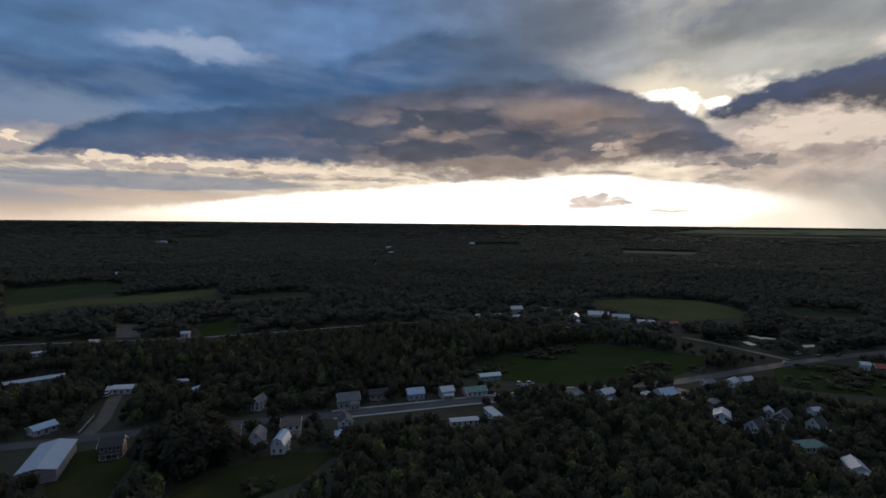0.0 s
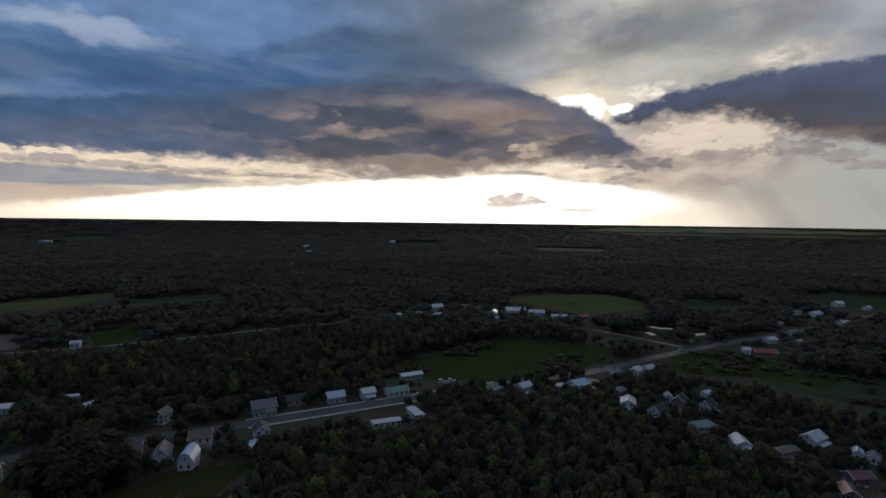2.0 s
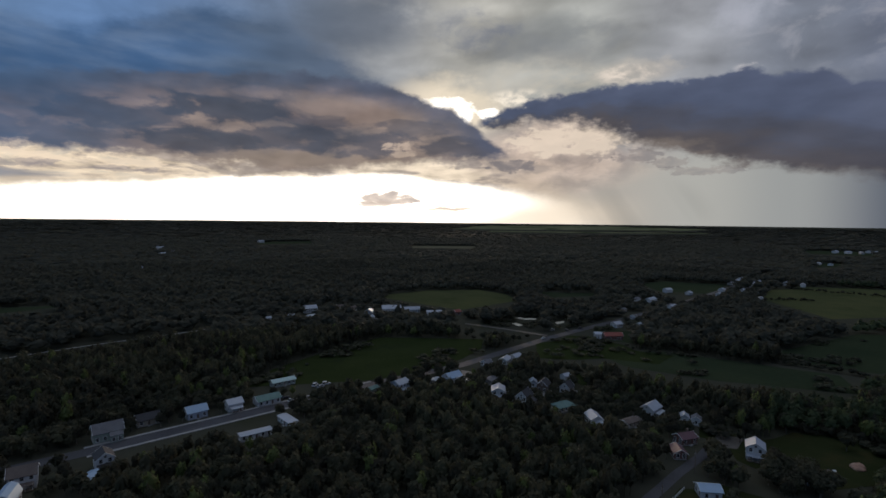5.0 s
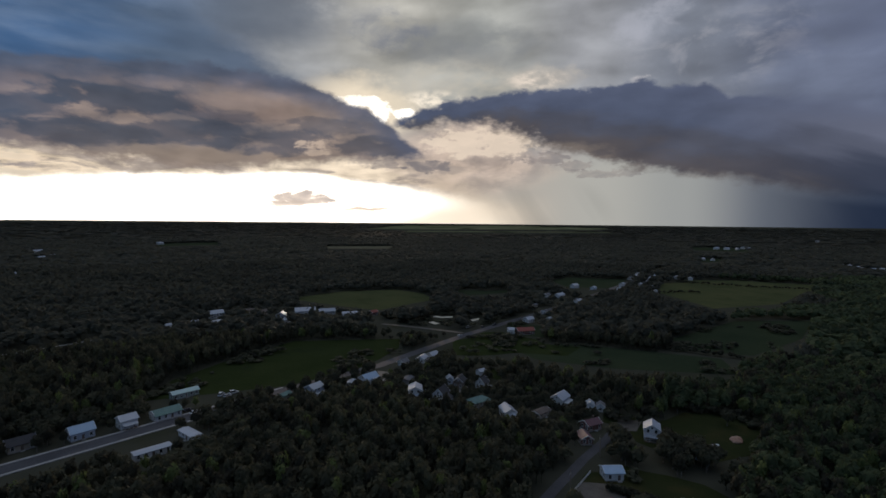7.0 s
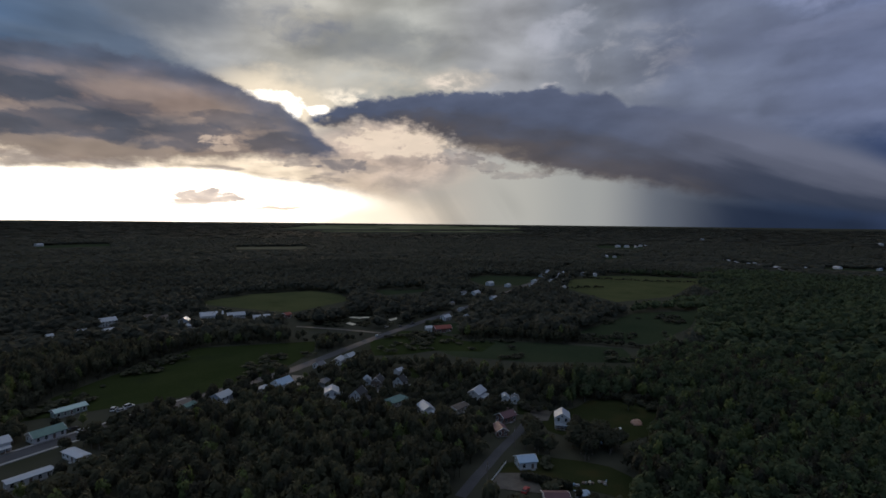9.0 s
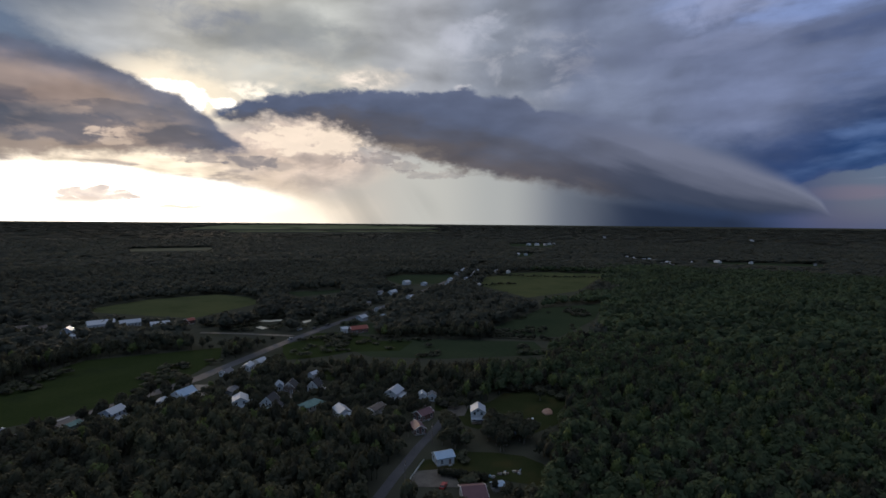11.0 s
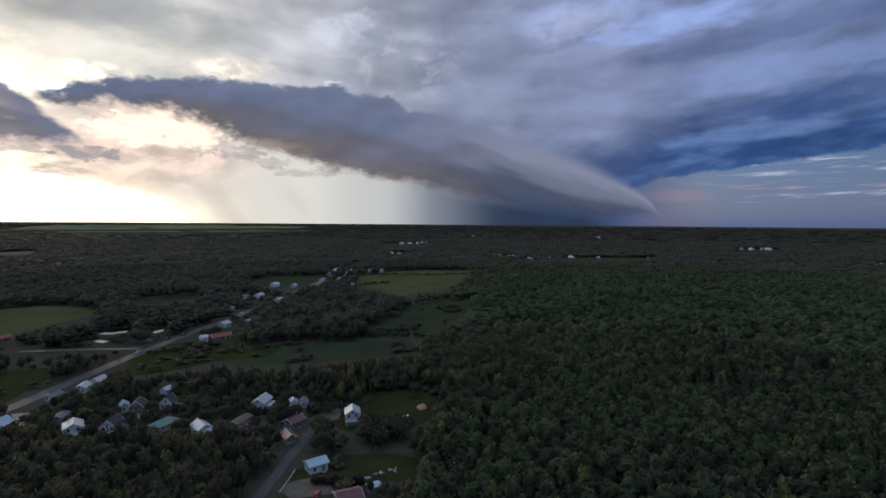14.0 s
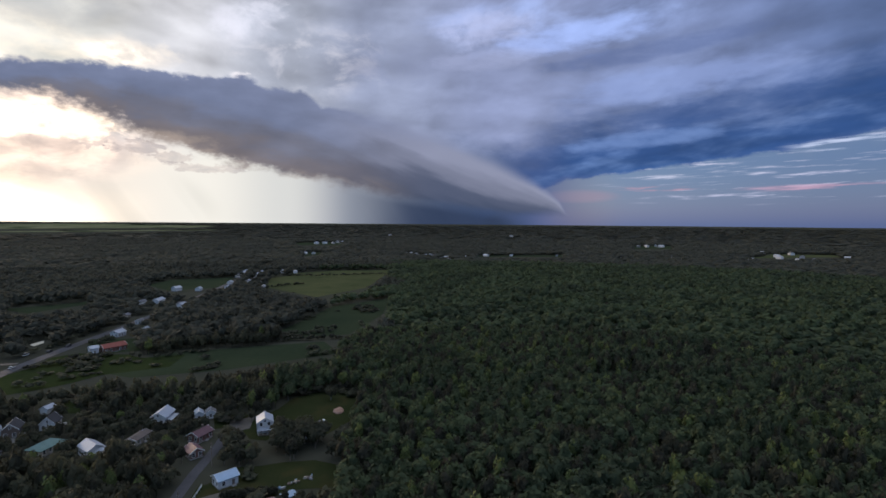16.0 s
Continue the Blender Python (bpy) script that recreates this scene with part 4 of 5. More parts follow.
H(178.1, 184.4, 10, 9.5, 5, 2.6, "tan", "brown", "low tan building among trees", 0.35, door="")
H(198.6, 191.4, 20, 9.5, 7, 4.0, "white", "metal", "white house with a pale grey roof", 0.65, porch="front")
H(205.7, 177.2, 45, 4.6, 4, 3.4, "white", "metal", "small white two-level cottage", 0.7)
H(209.2, 173.2, 40, 4.2, 4, 3.2, "white", "grey", "small white cottage behind a tree", 0.7)
H(187.3, 160.7, -5, 8, 6, 3.0, "red", "maroon", "brownish red bungalow by the street", 0.55, chimney=True)
H(173.6, 152.2, 60, 7, 5, 2.8, "red", "maroon", "reddish cottage at the street's edge", 0.6)
H(202.8, 139.0, 36, 7.4, 6.6, 5.4, "white", "metal", "tall white two-storey house with porch", 0.6, annex=(-1.0, -6.2, 4.4, 5.6, 2.5, "metal"), porch="end")
H(158.1, 125.2, -30, 7, 6, 3.2, "white", "blue", "white cabin with a blue metal roof", 0.45)
H(168.2, 242.2, 40, 7.5, 6, 4.2, "brown", "dark", "dark house with white trim beside a driveway", 0.85, porch="front")
H(145.7, 265.1, 35, 8, 5, 2.6, "grey", "grey", "low grey garage beside a yard", 0.3, category="garage", detail=False)
H(143.5, 100.4, -42, 8, 9, 3.0, "grey", "maroon", "house with a broad maroon metal roof", 0.4)
H(154.3, 97.1, -35, 4, 3.2, 2.2, "grey", "blue", "small shed with a pale blue roof", 0.3, detail=False, category="shed", name="shed")

# the hamlet across the meadow
for x, y, w, d, h, wl, rf, t, lb in (
        (36.4, 514.8, 4, 4, 3, "white", "metal", 20, "small white house at the wood's edge"), (57.2, 522.6, 9, 4, 2.6, "white", "metal", 10, "long white mobile home by the woods"),
        (80.6, 546, 13, 9, 5, "white", "metal", 15, "large white farmhouse with metal roof"), (76.7, 512.2, 8, 5, 2.6, "white", "white", 20, "low white house among trees"),
        (115.7, 559, 7, 5, 3, "tan", "brown", 0, "small tan house in the trees"), (126.1, 543.4, 9, 6, 3, "tan", "brown", 30, "low brown-roofed house in the trees"),
        (136.5, 512.2, 9, 8, 4, "blue", "blue", 60, "pale blue house with blue roof"), (135.2, 488.8, 8, 5, 3, "white", "metal", 20, "small white house by the meadow"),
        (163.8, 522.6, 20, 10, 4, "white", "white", -10, "long white building with pale roof"), (183.3, 510.9, 16, 8, 3.6, "white", "metal", -10, "long low building with metal roof"),
        (200.2, 488.8, 15, 6, 3, "white", "white", -15, "long white building with white roof"), (223.6, 482.3, 8, 6, 3.4, "red", "red", 20, "rust red house by the woods"),
        (-215.8, 417.3, 6, 5, 3.6, "white", "metal", 10, "small white house by the lane"), (-273, 388.7, 6, 4, 2.8, "white", "white", 10, "small white building by the lane")):
    H(x * 0.985, y * 0.985, t, w, d, h, wl, rf, lb, 0.6, group="hamlet houses")

# along the highway to the far hamlet
for x, y, w, d, h, wl, rf, t, lb in (
        (301.6, 334.1, 15, 8, 3.6, "red", "red", -20, "long rust red roadside building"), (291.2, 340.6, 5, 5, 4.2, "white", "white", -20, "small white building beside the red one"),
        (340.6, 371.8, 9, 7, 3.4, "white", "metal", 10, "white house with hipped metal roof"), (361.4, 364, 6, 5, 3, "white", "metal", 20, "small white house by the highway"),
        (386.1, 396.5, 6, 5, 3.4, "white", "grey", 20, "small white house among trees"), (406.9, 434.2, 7, 5, 3, "tan", "grey", 20, "low tan house by the highway"),
        (469.3, 500.5, 8, 6, 3.2, "white", "metal", 20, "white house near the highway"), (491.4, 477.1, 18, 8, 3.4, "white", "metal", 20, "long white building with metal roof"),
        (581.1, 533, 11, 8, 4.5, "white", "white", 0, "white barn in a field"), (591.5, 505.7, 9, 7, 3.4, "white", "metal", 20, "white farmhouse with metal roof"),
        (622.7, 483.6, 8, 6, 3.4, "white", "metal", 20, "white house near the hamlet"), (652.6, 456.3, 7, 6, 3.4, "white", "grey", 10, "small white house of the far hamlet"),
        (690.3, 497.9, 10, 7, 3.6, "white", "metal", 20, "white house of the far hamlet"), (712.4, 488.8, 8, 6, 3.4, "white", "metal", 40, "white house of the far hamlet"),
        (790.4, 579.8, 12, 8, 4, "white", "white", 20, "white building of the far hamlet"), (819, 561.6, 9, 7, 4, "white", "metal", 20, "white house of the far hamlet"),
        (813.8, 540.8, 14, 8, 4, "white", "white", 25, "long white building of the far hamlet"), (838.5, 530.4, 11, 8, 4, "white", "metal", 25, "white house of the far hamlet"),
        (481, 438.1, 7, 5, 3, "tan", "grey", 20, "low tan house by the highway"), (821, 597, 11, 8, 4, "white", "metal", 10, "white house at the far hamlet's end"),
        (846, 508, 10, 7, 4, "white", "white", 30, "white house at the field's corner"), (668, 514, 9, 7, 3.6, "white", "metal", 20, "white house of the far hamlet"),
        (735, 522, 10, 7, 3.6, "grey", "metal", 20, "grey house of the far hamlet"), (780, 547, 11, 8, 4, "white", "metal", 0, "white house of the far hamlet"),
        (756, 566, 9, 7, 3.6, "white", "grey", 20, "white house of the far hamlet"), (478, 487, 9, 6, 3.4, "white", "grey", 10, "white house behind the highway trees"),
        (474, 428, 12, 7, 3.4, "white", "metal", 20, "long white house by the highway"), (640, 436, 8, 6, 3.4, "white", "metal", 30, "small white house by the yellow field")):
    H(x * 0.985, y * 0.985, t, w, d, h, wl, rf, lb, 0.55, group="far houses", detail=x < 390)
FAR = [(1468, 500), (1448, 477), (1432, 446), (1403, 449), (1366, 408), (1395, 400), (1353, 375), (1316, 349), (1300, 329), (1266, 305), (1339, 288), (1429, 244), (1456, 175), (1505, 48), (1444, -111), (1500, -134), (1527, -268), (1485, -279),
       (2149, -253), (2161, -286), (2216, -326), (2179, -342), (1528, -453), (1557, -476), (1851, -599), (1687, -583), (1611, -563), (1818, -668), (1554, -586), (1659, -637), (1569, -629), (1543, -671), (1650, -745)]
FAR += [(1333, 767), (1342, 744), (1897, 1038), (1911, 1007), (1926, 976), (2018, 1000), (1983, 964), (2841, 1066), (2929, 349), (-216, 1487), (-190, 1545), (-176, 1576), (-158, 1523), (-141, 1582), (-191, 1763), (-147, 1092), (-1102, 1938), (-1083, 1943), (-556, 848), (123, 2135)]
random.seed(5)
for x, y in FAR:
    r = math.hypot(x, y)
    w = random.uniform(9, 16) * (1.0 if r < 1700 else 1.5)
    H(x, y, random.uniform(-30, 60), w, w * 0.6, 4.5 if r < 1700 else 6.5, random.choice(("white", "white", "grey")), random.choice(("white", "metal", "grey")), "small pale building far off in the woods", 0.5, group="far houses", detail=False)


# ================= vehicles =================
def car(x, y, turn, colour, label, van=False):
    root = tagged(new("car"), label, "car", "parked vehicles")
    L, W = (5.0, 1.95) if van else (4.5, 1.8)
    bm = bmesh.new()
    prof = [(-L / 2, 0.35), (L / 2, 0.35), (L / 2, 0.8), (L / 2 - 0.2, 0.92), (L * 0.22, 1.0), (-L / 2 + 0.1, 1.0), (-L / 2, 0.85)]
    prism(bm, prof, -W / 2, W / 2)
    part("body", bm, colour, root)
    bm = bmesh.new()
    t = 1.9 if van else 1.45
    prism(bm, [(-L * 0.46, 1.0), (L * 0.24, 1.0), (L * 0.10, t), (-L * (0.44 if van else 0.33), t)], -W / 2 + 0.12, W / 2 - 0.12)
    part("cabin", bm, glass_dark, root)
    part("roof_panel", boxes((-L * (0.17 if van else 0.115), 0, t + 0.02, L * (0.5 if van else 0.4), W - 0.3, 0.06)), colour, root)
    for sx in (-0.31, 0.31):
        for sy in (-1, 1):
            bm = bmesh.new()
            bmesh.ops.create_cone(bm, cap_ends=True, segments=12, radius1=0.33, radius2=0.33, depth=0.22, matrix=pose(sx * L, sy * (W / 2 - 0.1), 0.33, 90))
            wh = part("wheel", bm, black_rubber, root)
            bm = bmesh.new()
            bmesh.ops.create_cone(bm, cap_ends=True, segments=10, radius1=0.19, radius2=0.19, depth=0.24, matrix=pose(sx * L, sy * (W / 2 - 0.1), 0.33, 90))
            part("rim", bm, steel, wh)
    root.matrix_world = pose(x, y, 0.17, 0, 0, turn)
    return root


car_white, car_red, car_dark, car_silver = paint("white_car_paint", (0.7, 0.7, 0.7), 0.3), paint("red_car_paint", (0.35, 0.03, 0.03), 0.3), paint("dark_car_paint", (0.04, 0.04, 0.05), 0.3), paint("silver_car_paint", (0.45, 0.46, 0.48), 0.3, 0.3)
for x, y, t, c, lb, v in (
        (243.1, 350.4, 22, car_white, "white car on the highway", False), (280.8, 368.6, 22, car_dark, "dark car on the highway", False), (296.4, 370.5, 202, car_dark, "dark pickup-like van on the highway", True),
        (269.1, 374.4, 20, car_white, "white van at the road's edge", True), (-183.3, 270.4, 80, car_white, "white van in the dirt driveway", True), (-170.3, 287.3, 10, car_white, "white van parked by the garage", True),
        (-165.1, 286, 80, car_silver, "silver car parked by the garage", False), (28.6, 282.1, 30, car_dark, "dark car by the green-roofed house", False), (31.2, 276.9, 30, car_white, "white car by the green-roofed house", False),
        (120.9, 270.4, 40, car_white, "white car in a cluttered yard", False), (126.1, 269.1, 20, car_silver, "silver car in a cluttered yard", False), (132.6, 270.4, 70, car_white, "white van in a cluttered yard", True), (139.1, 275.6, 10, car_silver, "silver car in a cluttered yard", False),
        (46.8, 297.7, 60, car_white, "white camper van beside the meadow", True), (53.3, 297.7, 15, car_white, "white van beside the meadow", True), (49.4, 293.8, 20, car_silver, "silver car beside the meadow", False),
        (182, 231.4, 30, car_white, "white car by the dark-roofed cottage", False), (143, 113.1, 20, car_red, "red car in the dirt yard", False), (221, 171.6, 80, car_white, "white van behind the cottages", True),
        (210.0, 119.8, 20, car_white, "white van among clutter on the lawn", True), (212.8, 114.2, 75, car_white, "white car among clutter on the lawn", False), (210.4, 128.2, 10, car_silver, "silver car among clutter on the lawn", False),
        (112.2, 260.4, 15, car_white, "long white van half hidden by trees", True), (209.9, 137.1, 30, car_white, "white car beside the tall white house", False), (208.1, 168.8, 60, car_silver, "silver car at the street's end", False),
        (294.9, 343.3, 12, car_dark, "dark car by the red roadside building", False), (294.1, 334.8, 200, car_white, "white car by the red roadside building", False)):
    car(x, y, t, c, lb, v)


# ================= trees and woods =================
rng = np.random.default_rng(11)
ICO_V = np.array([(0, 0, 1), *[(0.894 * math.cos(a), 0.894 * math.sin(a), 0.447) for a in np.arange(5) * 1.2566], *[(0.894 * math.cos(a), 0.894 * math.sin(a), -0.447) for a in np.arange(5) * 1.2566 + 0.6283], (0, 0, -1)])
ICO_F = [(0, 1 + i, 1 + (i + 1) % 5) for i in range(5)] + [(1 + i, 6 + i, 1 + (i + 1) % 5) for i in range(5)] + [(6 + i, 6 + (i + 1) % 5, 1 + (i + 1) % 5) for i in range(5)] + [(11, 6 + (i + 1) % 5, 6 + i) for i in range(5)]


def crown(leaves, size, tall, core=0.72):
    """A crown one metre in radius: sprays of leaves on a lumpy shell, round a ragged core. Quads of leaves, then triangles."""
    lumps = rng.normal(size=(6, 3))
    lumps /= np.linalg.norm(lumps, axis=1)[:, None]
    d = rng.normal(size=(leaves, 3))
    d[:, 2] = np.abs(d[:, 2]) * 1.1 - 0.45
    d /= np.linalg.norm(d, axis=1)[:, None]
    r = 0.72 + 0.38 * np.max(np.clip(d @ lumps.T, 0, 1) ** 6, axis=1) + rng.uniform(-0.12, 0.12, leaves)
    c = d * r[:, None]
    nrm = d * 0.7 + rng.normal(size=(leaves, 3)) * 0.45 + (0, 0, 0.35)
    nrm /= np.linalg.norm(nrm, axis=1)[:, None]
    t1 = np.cross(nrm, rng.normal(size=(leaves, 3)))
    t1 /= np.linalg.norm(t1, axis=1)[:, None]
    t2 = np.cross(nrm, t1)
    s = size * rng.uniform(0.6, 1.25, (leaves, 1))
    j = lambda: rng.uniform(0.6, 1.2, (leaves, 1))
    q = np.stack([c + t1 * s * j(), c + t2 * s * j() * 0.8, c - t1 * s * j(), c - t2 * s * j() * 0.8], 1)
    q[:, 1] -= nrm * s[:, :, None][:, 0] * 0.25
    q[:, 3] -= nrm * s[:, :, None][:, 0] * 0.25
    v = q.reshape(-1, 3)
    k = ICO_V * rng.uniform(core * 0.85, core * 1.1, (12, 1))
    v = np.concatenate([v, k]) * (1, 1, tall)
    quads = np.arange(leaves * 4).reshape(-1, 4)
    tris = np.array(ICO_F) + leaves * 4
    return v, quads, tris


def gather(name, mat, kinds, pos, rad, label, trunks=False):
    """One mesh of many trees: pos rows of x, y, z of the crown's middle; rad rows of across and up."""
    vs, qs, ts, o = [], [], [], 0
    pick = rng.integers(0, len(kinds), len(pos))
    spin = rng.uniform(0, 6.283, len(pos))
    for i in range(len(kinds)):
        v, q, t = kinds[i]
        w = np.where(pick == i)[0]
        if not len(w):
            continue
        c, s = np.cos(spin[w])[:, None], np.sin(spin[w])[:, None]
        x = (v[:, 0] * c - v[:, 1] * s) * rad[w, :1] + pos[w, :1]
        y = (v[:, 0] * s + v[:, 1] * c) * rad[w, :1] + pos[w, 1:2]
        z = v[:, 2] * rad[w, 1:2] + pos[w, 2:3]
        vs.append(np.stack([x, y, z], -1).reshape(-1, 3))
        k = np.arange(len(w))[:, None, None] * len(v) + o
        qs.append((q[None] + k).reshape(-1, 4))
        ts.append((t[None] + k).reshape(-1, 3))
        o += len(w) * len(v)
    if trunks:
        n = len(pos)
        a = np.arange(3) * 2.094
        ring = np.stack([np.cos(a), np.sin(a)], -1)
        lo = np.concatenate([pos[:, None, :2] + ring * 0.16, np.zeros((n, 3, 1))], -1)
        hi = np.concatenate([pos[:, None, :2] + ring * 0.09, np.repeat(pos[:, None, 2:3], 3, 1)], -1)
        vs.append(np.concatenate([lo, hi], 1).reshape(-1, 3))
        f = np.array([(0, 1, 4, 3), (1, 2, 5, 4), (2, 0, 3, 5)])
        qs.append((f[None] + np.arange(n)[:, None, None] * 6 + o).reshape(-1, 4))
    v, q, t = np.concatenate(vs), np.concatenate(qs), np.concatenate(ts)
    me = bpy.data.meshes.new(name)
    me.vertices.add(len(v))
    me.vertices.foreach_set("co", v.astype(np.float32).ravel())
    me.loops.add(q.size + t.size)
    me.loops.foreach_set("vertex_index", np.concatenate([q.ravel(), t.ravel()]).astype(np.int32))
    me.polygons.add(len(q) + len(t))
    me.polygons.foreach_set("loop_start", np.concatenate([np.arange(len(q)) * 4, len(q) * 4 + np.arange(len(t)) * 3]).astype(np.int32))
    me.update(calc_edges=True)
    me.validate()
    me.materials.append(mat)
    return tagged(new(name, me), label, "woods", kind="stuff")


def inside(x, y, poly):
    hit = np.zeros(len(x), bool)
    for (ax, ay), (bx, by) in zip(poly, poly[1:] + poly[:1]):
        if ay != by:
            hit ^= ((ay > y) != (by > y)) & (x < (bx - ax) * (y - ay) / (by - ay) + ax)
    return hit


def near_line(x, y, pts):
    best = np.full(len(x), 1e9)
    for (ax, ay), (bx, by) in zip(pts, pts[1:]):
        t = np.clip(((x - ax) * (bx - ax) + (y - ay) * (by - ay)) / ((bx - ax) ** 2 + (by - ay) ** 2), 0, 1)
        best = np.minimum(best, np.hypot(x - ax - t * (bx - ax), y - ay - t * (by - ay)))
    return best


OPEN_ROAD = [(HIGHWAY[3:5], 5.0, 1.0), (HIGHWAY[6:11], 5.0, 1.0), (HIGHWAY[:3], 4.5, 1.0), (HIGHWAY[2:4], 4.5, 0.2), (HIGHWAY[4:7], 4.5, 0.2), (HIGHWAY[10:13], 2.5, 0.0), (HIGHWAY[12:14], 4.5, 0.5), (HIGHWAY[13:], 3.0, 0.0), (STREET, 3.0, 0.9), (CROSS, 3.5, 1.0), (LANE, 0.3, 0.8), (DRIVE, 4.5, 1.0)]
MEADOW = next(poly for _, label, poly in FIELDS if "meadow" in label)
CLEAR = [poly for _, _, poly in FIELDS] + PONDS


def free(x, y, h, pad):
    """Where a tree h metres high may stand: off fields, roads and yards, and off the camera's sightlines to them and to
    the houses.
    """
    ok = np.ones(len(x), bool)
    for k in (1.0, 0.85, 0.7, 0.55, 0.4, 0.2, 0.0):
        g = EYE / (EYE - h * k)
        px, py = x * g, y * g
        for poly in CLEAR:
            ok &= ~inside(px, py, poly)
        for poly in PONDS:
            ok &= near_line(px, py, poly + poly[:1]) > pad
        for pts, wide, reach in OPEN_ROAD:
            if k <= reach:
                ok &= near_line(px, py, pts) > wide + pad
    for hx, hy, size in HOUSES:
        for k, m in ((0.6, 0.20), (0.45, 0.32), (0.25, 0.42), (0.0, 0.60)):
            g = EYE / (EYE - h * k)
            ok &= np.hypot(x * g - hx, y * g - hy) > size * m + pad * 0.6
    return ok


def scatter(r0, r1, gap, u0=-47.0, u1=123.0):
    n = int(r1 / gap) + 2
    gx, gy = np.meshgrid(np.arange(-n, n + 1), np.arange(-n, n + 1))
    x = (gx.ravel() + rng.uniform(-0.46, 0.46, gx.size) + (gy.ravel() % 2) * 0.5) * gap
    y = (gy.ravel() + rng.uniform(-0.46, 0.46, gx.size)) * gap
    r, u = np.hypot(x, y), np.degrees(np.arctan2(x, y))
    k = (r > r0) & (r < r1) & (u > u0) & (u < u1)
    return x[k], y[k]


def stand(r0, r1, gap, across, high, thin):
    x, y = scatter(r0, r1, gap)
    patch = np.sin(x * 0.016 + 1.3) * np.sin(y * 0.021 + x * 0.005) + 0.5 * np.sin(x * 0.07 + y * 0.04) * np.sin(y * 0.064)
    h = rng.uniform(high[0], high[1], len(x)) * (1 + 0.16 * patch)
    for hx, hy, size in HOUSES[:84]:
        h = np.where(np.hypot(x - hx, y - hy) < size + 14, np.minimum(h, rng.uniform(5.5, 9.5, len(x))), h)
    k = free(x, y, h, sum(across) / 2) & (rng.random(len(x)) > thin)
    x, y, h = x[k], y[k], h[k]
    return x, y, h, rng.uniform(across[0], across[1], len(x))


def plant(name, x, y, h, w, kinds, mat, label, trunks=False):
    v = h * 0.42
    pos = np.stack([x, y, rise(x, y) + h - v * 0.95], -1)
    return gather(name, mat, kinds, pos, np.stack([w, v], -1), label, trunks)


def woods(r0, r1, gap, kinds, across, high, label, thin=0.06):
    x, y, h, w = stand(r0, r1, gap, across, high, thin)
    east = (np.degrees(np.arctan2(x, y)) > 66 + 5 * np.sin(x * 0.02)) & (r1 < 2000)
    if east.any():
        plant("woods", x[east], y[east], h[east], w[east], kinds, young_leaf, "young green woods stretching away to the east")
    return plant("woods", x[~east], y[~east], h[~east], w[~east], kinds, hazed_leaf, label)


near_kinds = [crown(72, 0.29, 1.0, 0.76) for _ in range(8)]
mid_kinds = [crown(19, 0.50, 1.0, 0.82) for _ in range(6)]
far_kinds = [crown(5, 0.6, 1.0, 0.9) for _ in range(5)]

# near woods; those that stand among the houses become trees of their own
x, y, h, w = stand(146, 430, 4.7, (1.8, 3.5), (7.5, 13.0), 0.07)
gap = np.full(len(x), 1e9)
for hx, hy, size in HOUSES[:48]:
    gap = np.minimum(gap, np.hypot(x - hx, y - hy) - size * 0.5)
order = np.argsort(gap)
solo = np.zeros(len(x), bool)
solo[order[:260]] = True
dark = (~solo) & (rng.random(len(x)) < 0.3)
rest = ~solo & ~dark
light = rest & (rng.random(len(x)) < 0.10)
rest &= ~light
plant("woods", x[light], y[light], h[light], w[light] * 0.9, near_kinds, bright_leaf, "light green birches dotted through the woods", True)
young = rest & (np.degrees(np.arctan2(x, y)) + 4 * np.sin(y * 0.05) > 60)
rest &= ~young
plant("woods", x[rest], y[rest], h[rest], w[rest], near_kinds, leaf_mat, "dense green broadleaf woods round the village", True)
plant("woods", x[young], y[young], h[young], w[young] * 1.22, near_kinds, young_leaf, "dense young bright green woods east of the village", True)
plant("woods", x[dark], y[dark], h[dark], w[dark] * 0.9, near_kinds, dark_leaf, "darker green trees mixed into the woods", True)


def tree(mat, label, tall):
    """A tree ten metres high: tapered trunk with limbs, and a crown of leaf sprays."""
    root = tagged(new("tree"), label, "tree", "village trees")
    vs, fs = [], []

    def limb(a, b, ra, rb):
        d = (Vector(b) - Vector(a)).normalized()
        p = d.orthogonal().normalized()
        q = d.cross(p)
        o = len(vs)
        for c, r in ((a, ra), (b, rb)):
            for k in range(6):
                t = k * math.pi / 3
                vs.append(Vector(c) + r * (math.cos(t) * p + math.sin(t) * q))
        for k in range(6):
            j = (k + 1) % 6
            fs.append((o + k, o + j, o + 6 + j, o + 6 + k))
    limb((0, 0, 0), (0.1, 0, 4.0), 0.28, 0.2)
    limb((0.1, 0, 4.0), (0, 0.1, 8.0), 0.2, 0.06)
    for k in range(5):
        t = k * 2.4
        limb((0.08, 0, 2.8 + k * 0.8), (1.7 * math.cos(t), 1.7 * math.sin(t), 4.4 + k * 0.8), 0.11, 0.03)
    mesh_object("trunk", vs, fs, bark, root)
    v, q, t = crown(170, 0.25, 1.0)
    v = v * (3.4 / tall, 3.4 / tall, 4.0) + (0, 0, 6.0)
    mesh_object("crown", v.tolist(), q.tolist() + t.tolist(), mat, root)
    return root


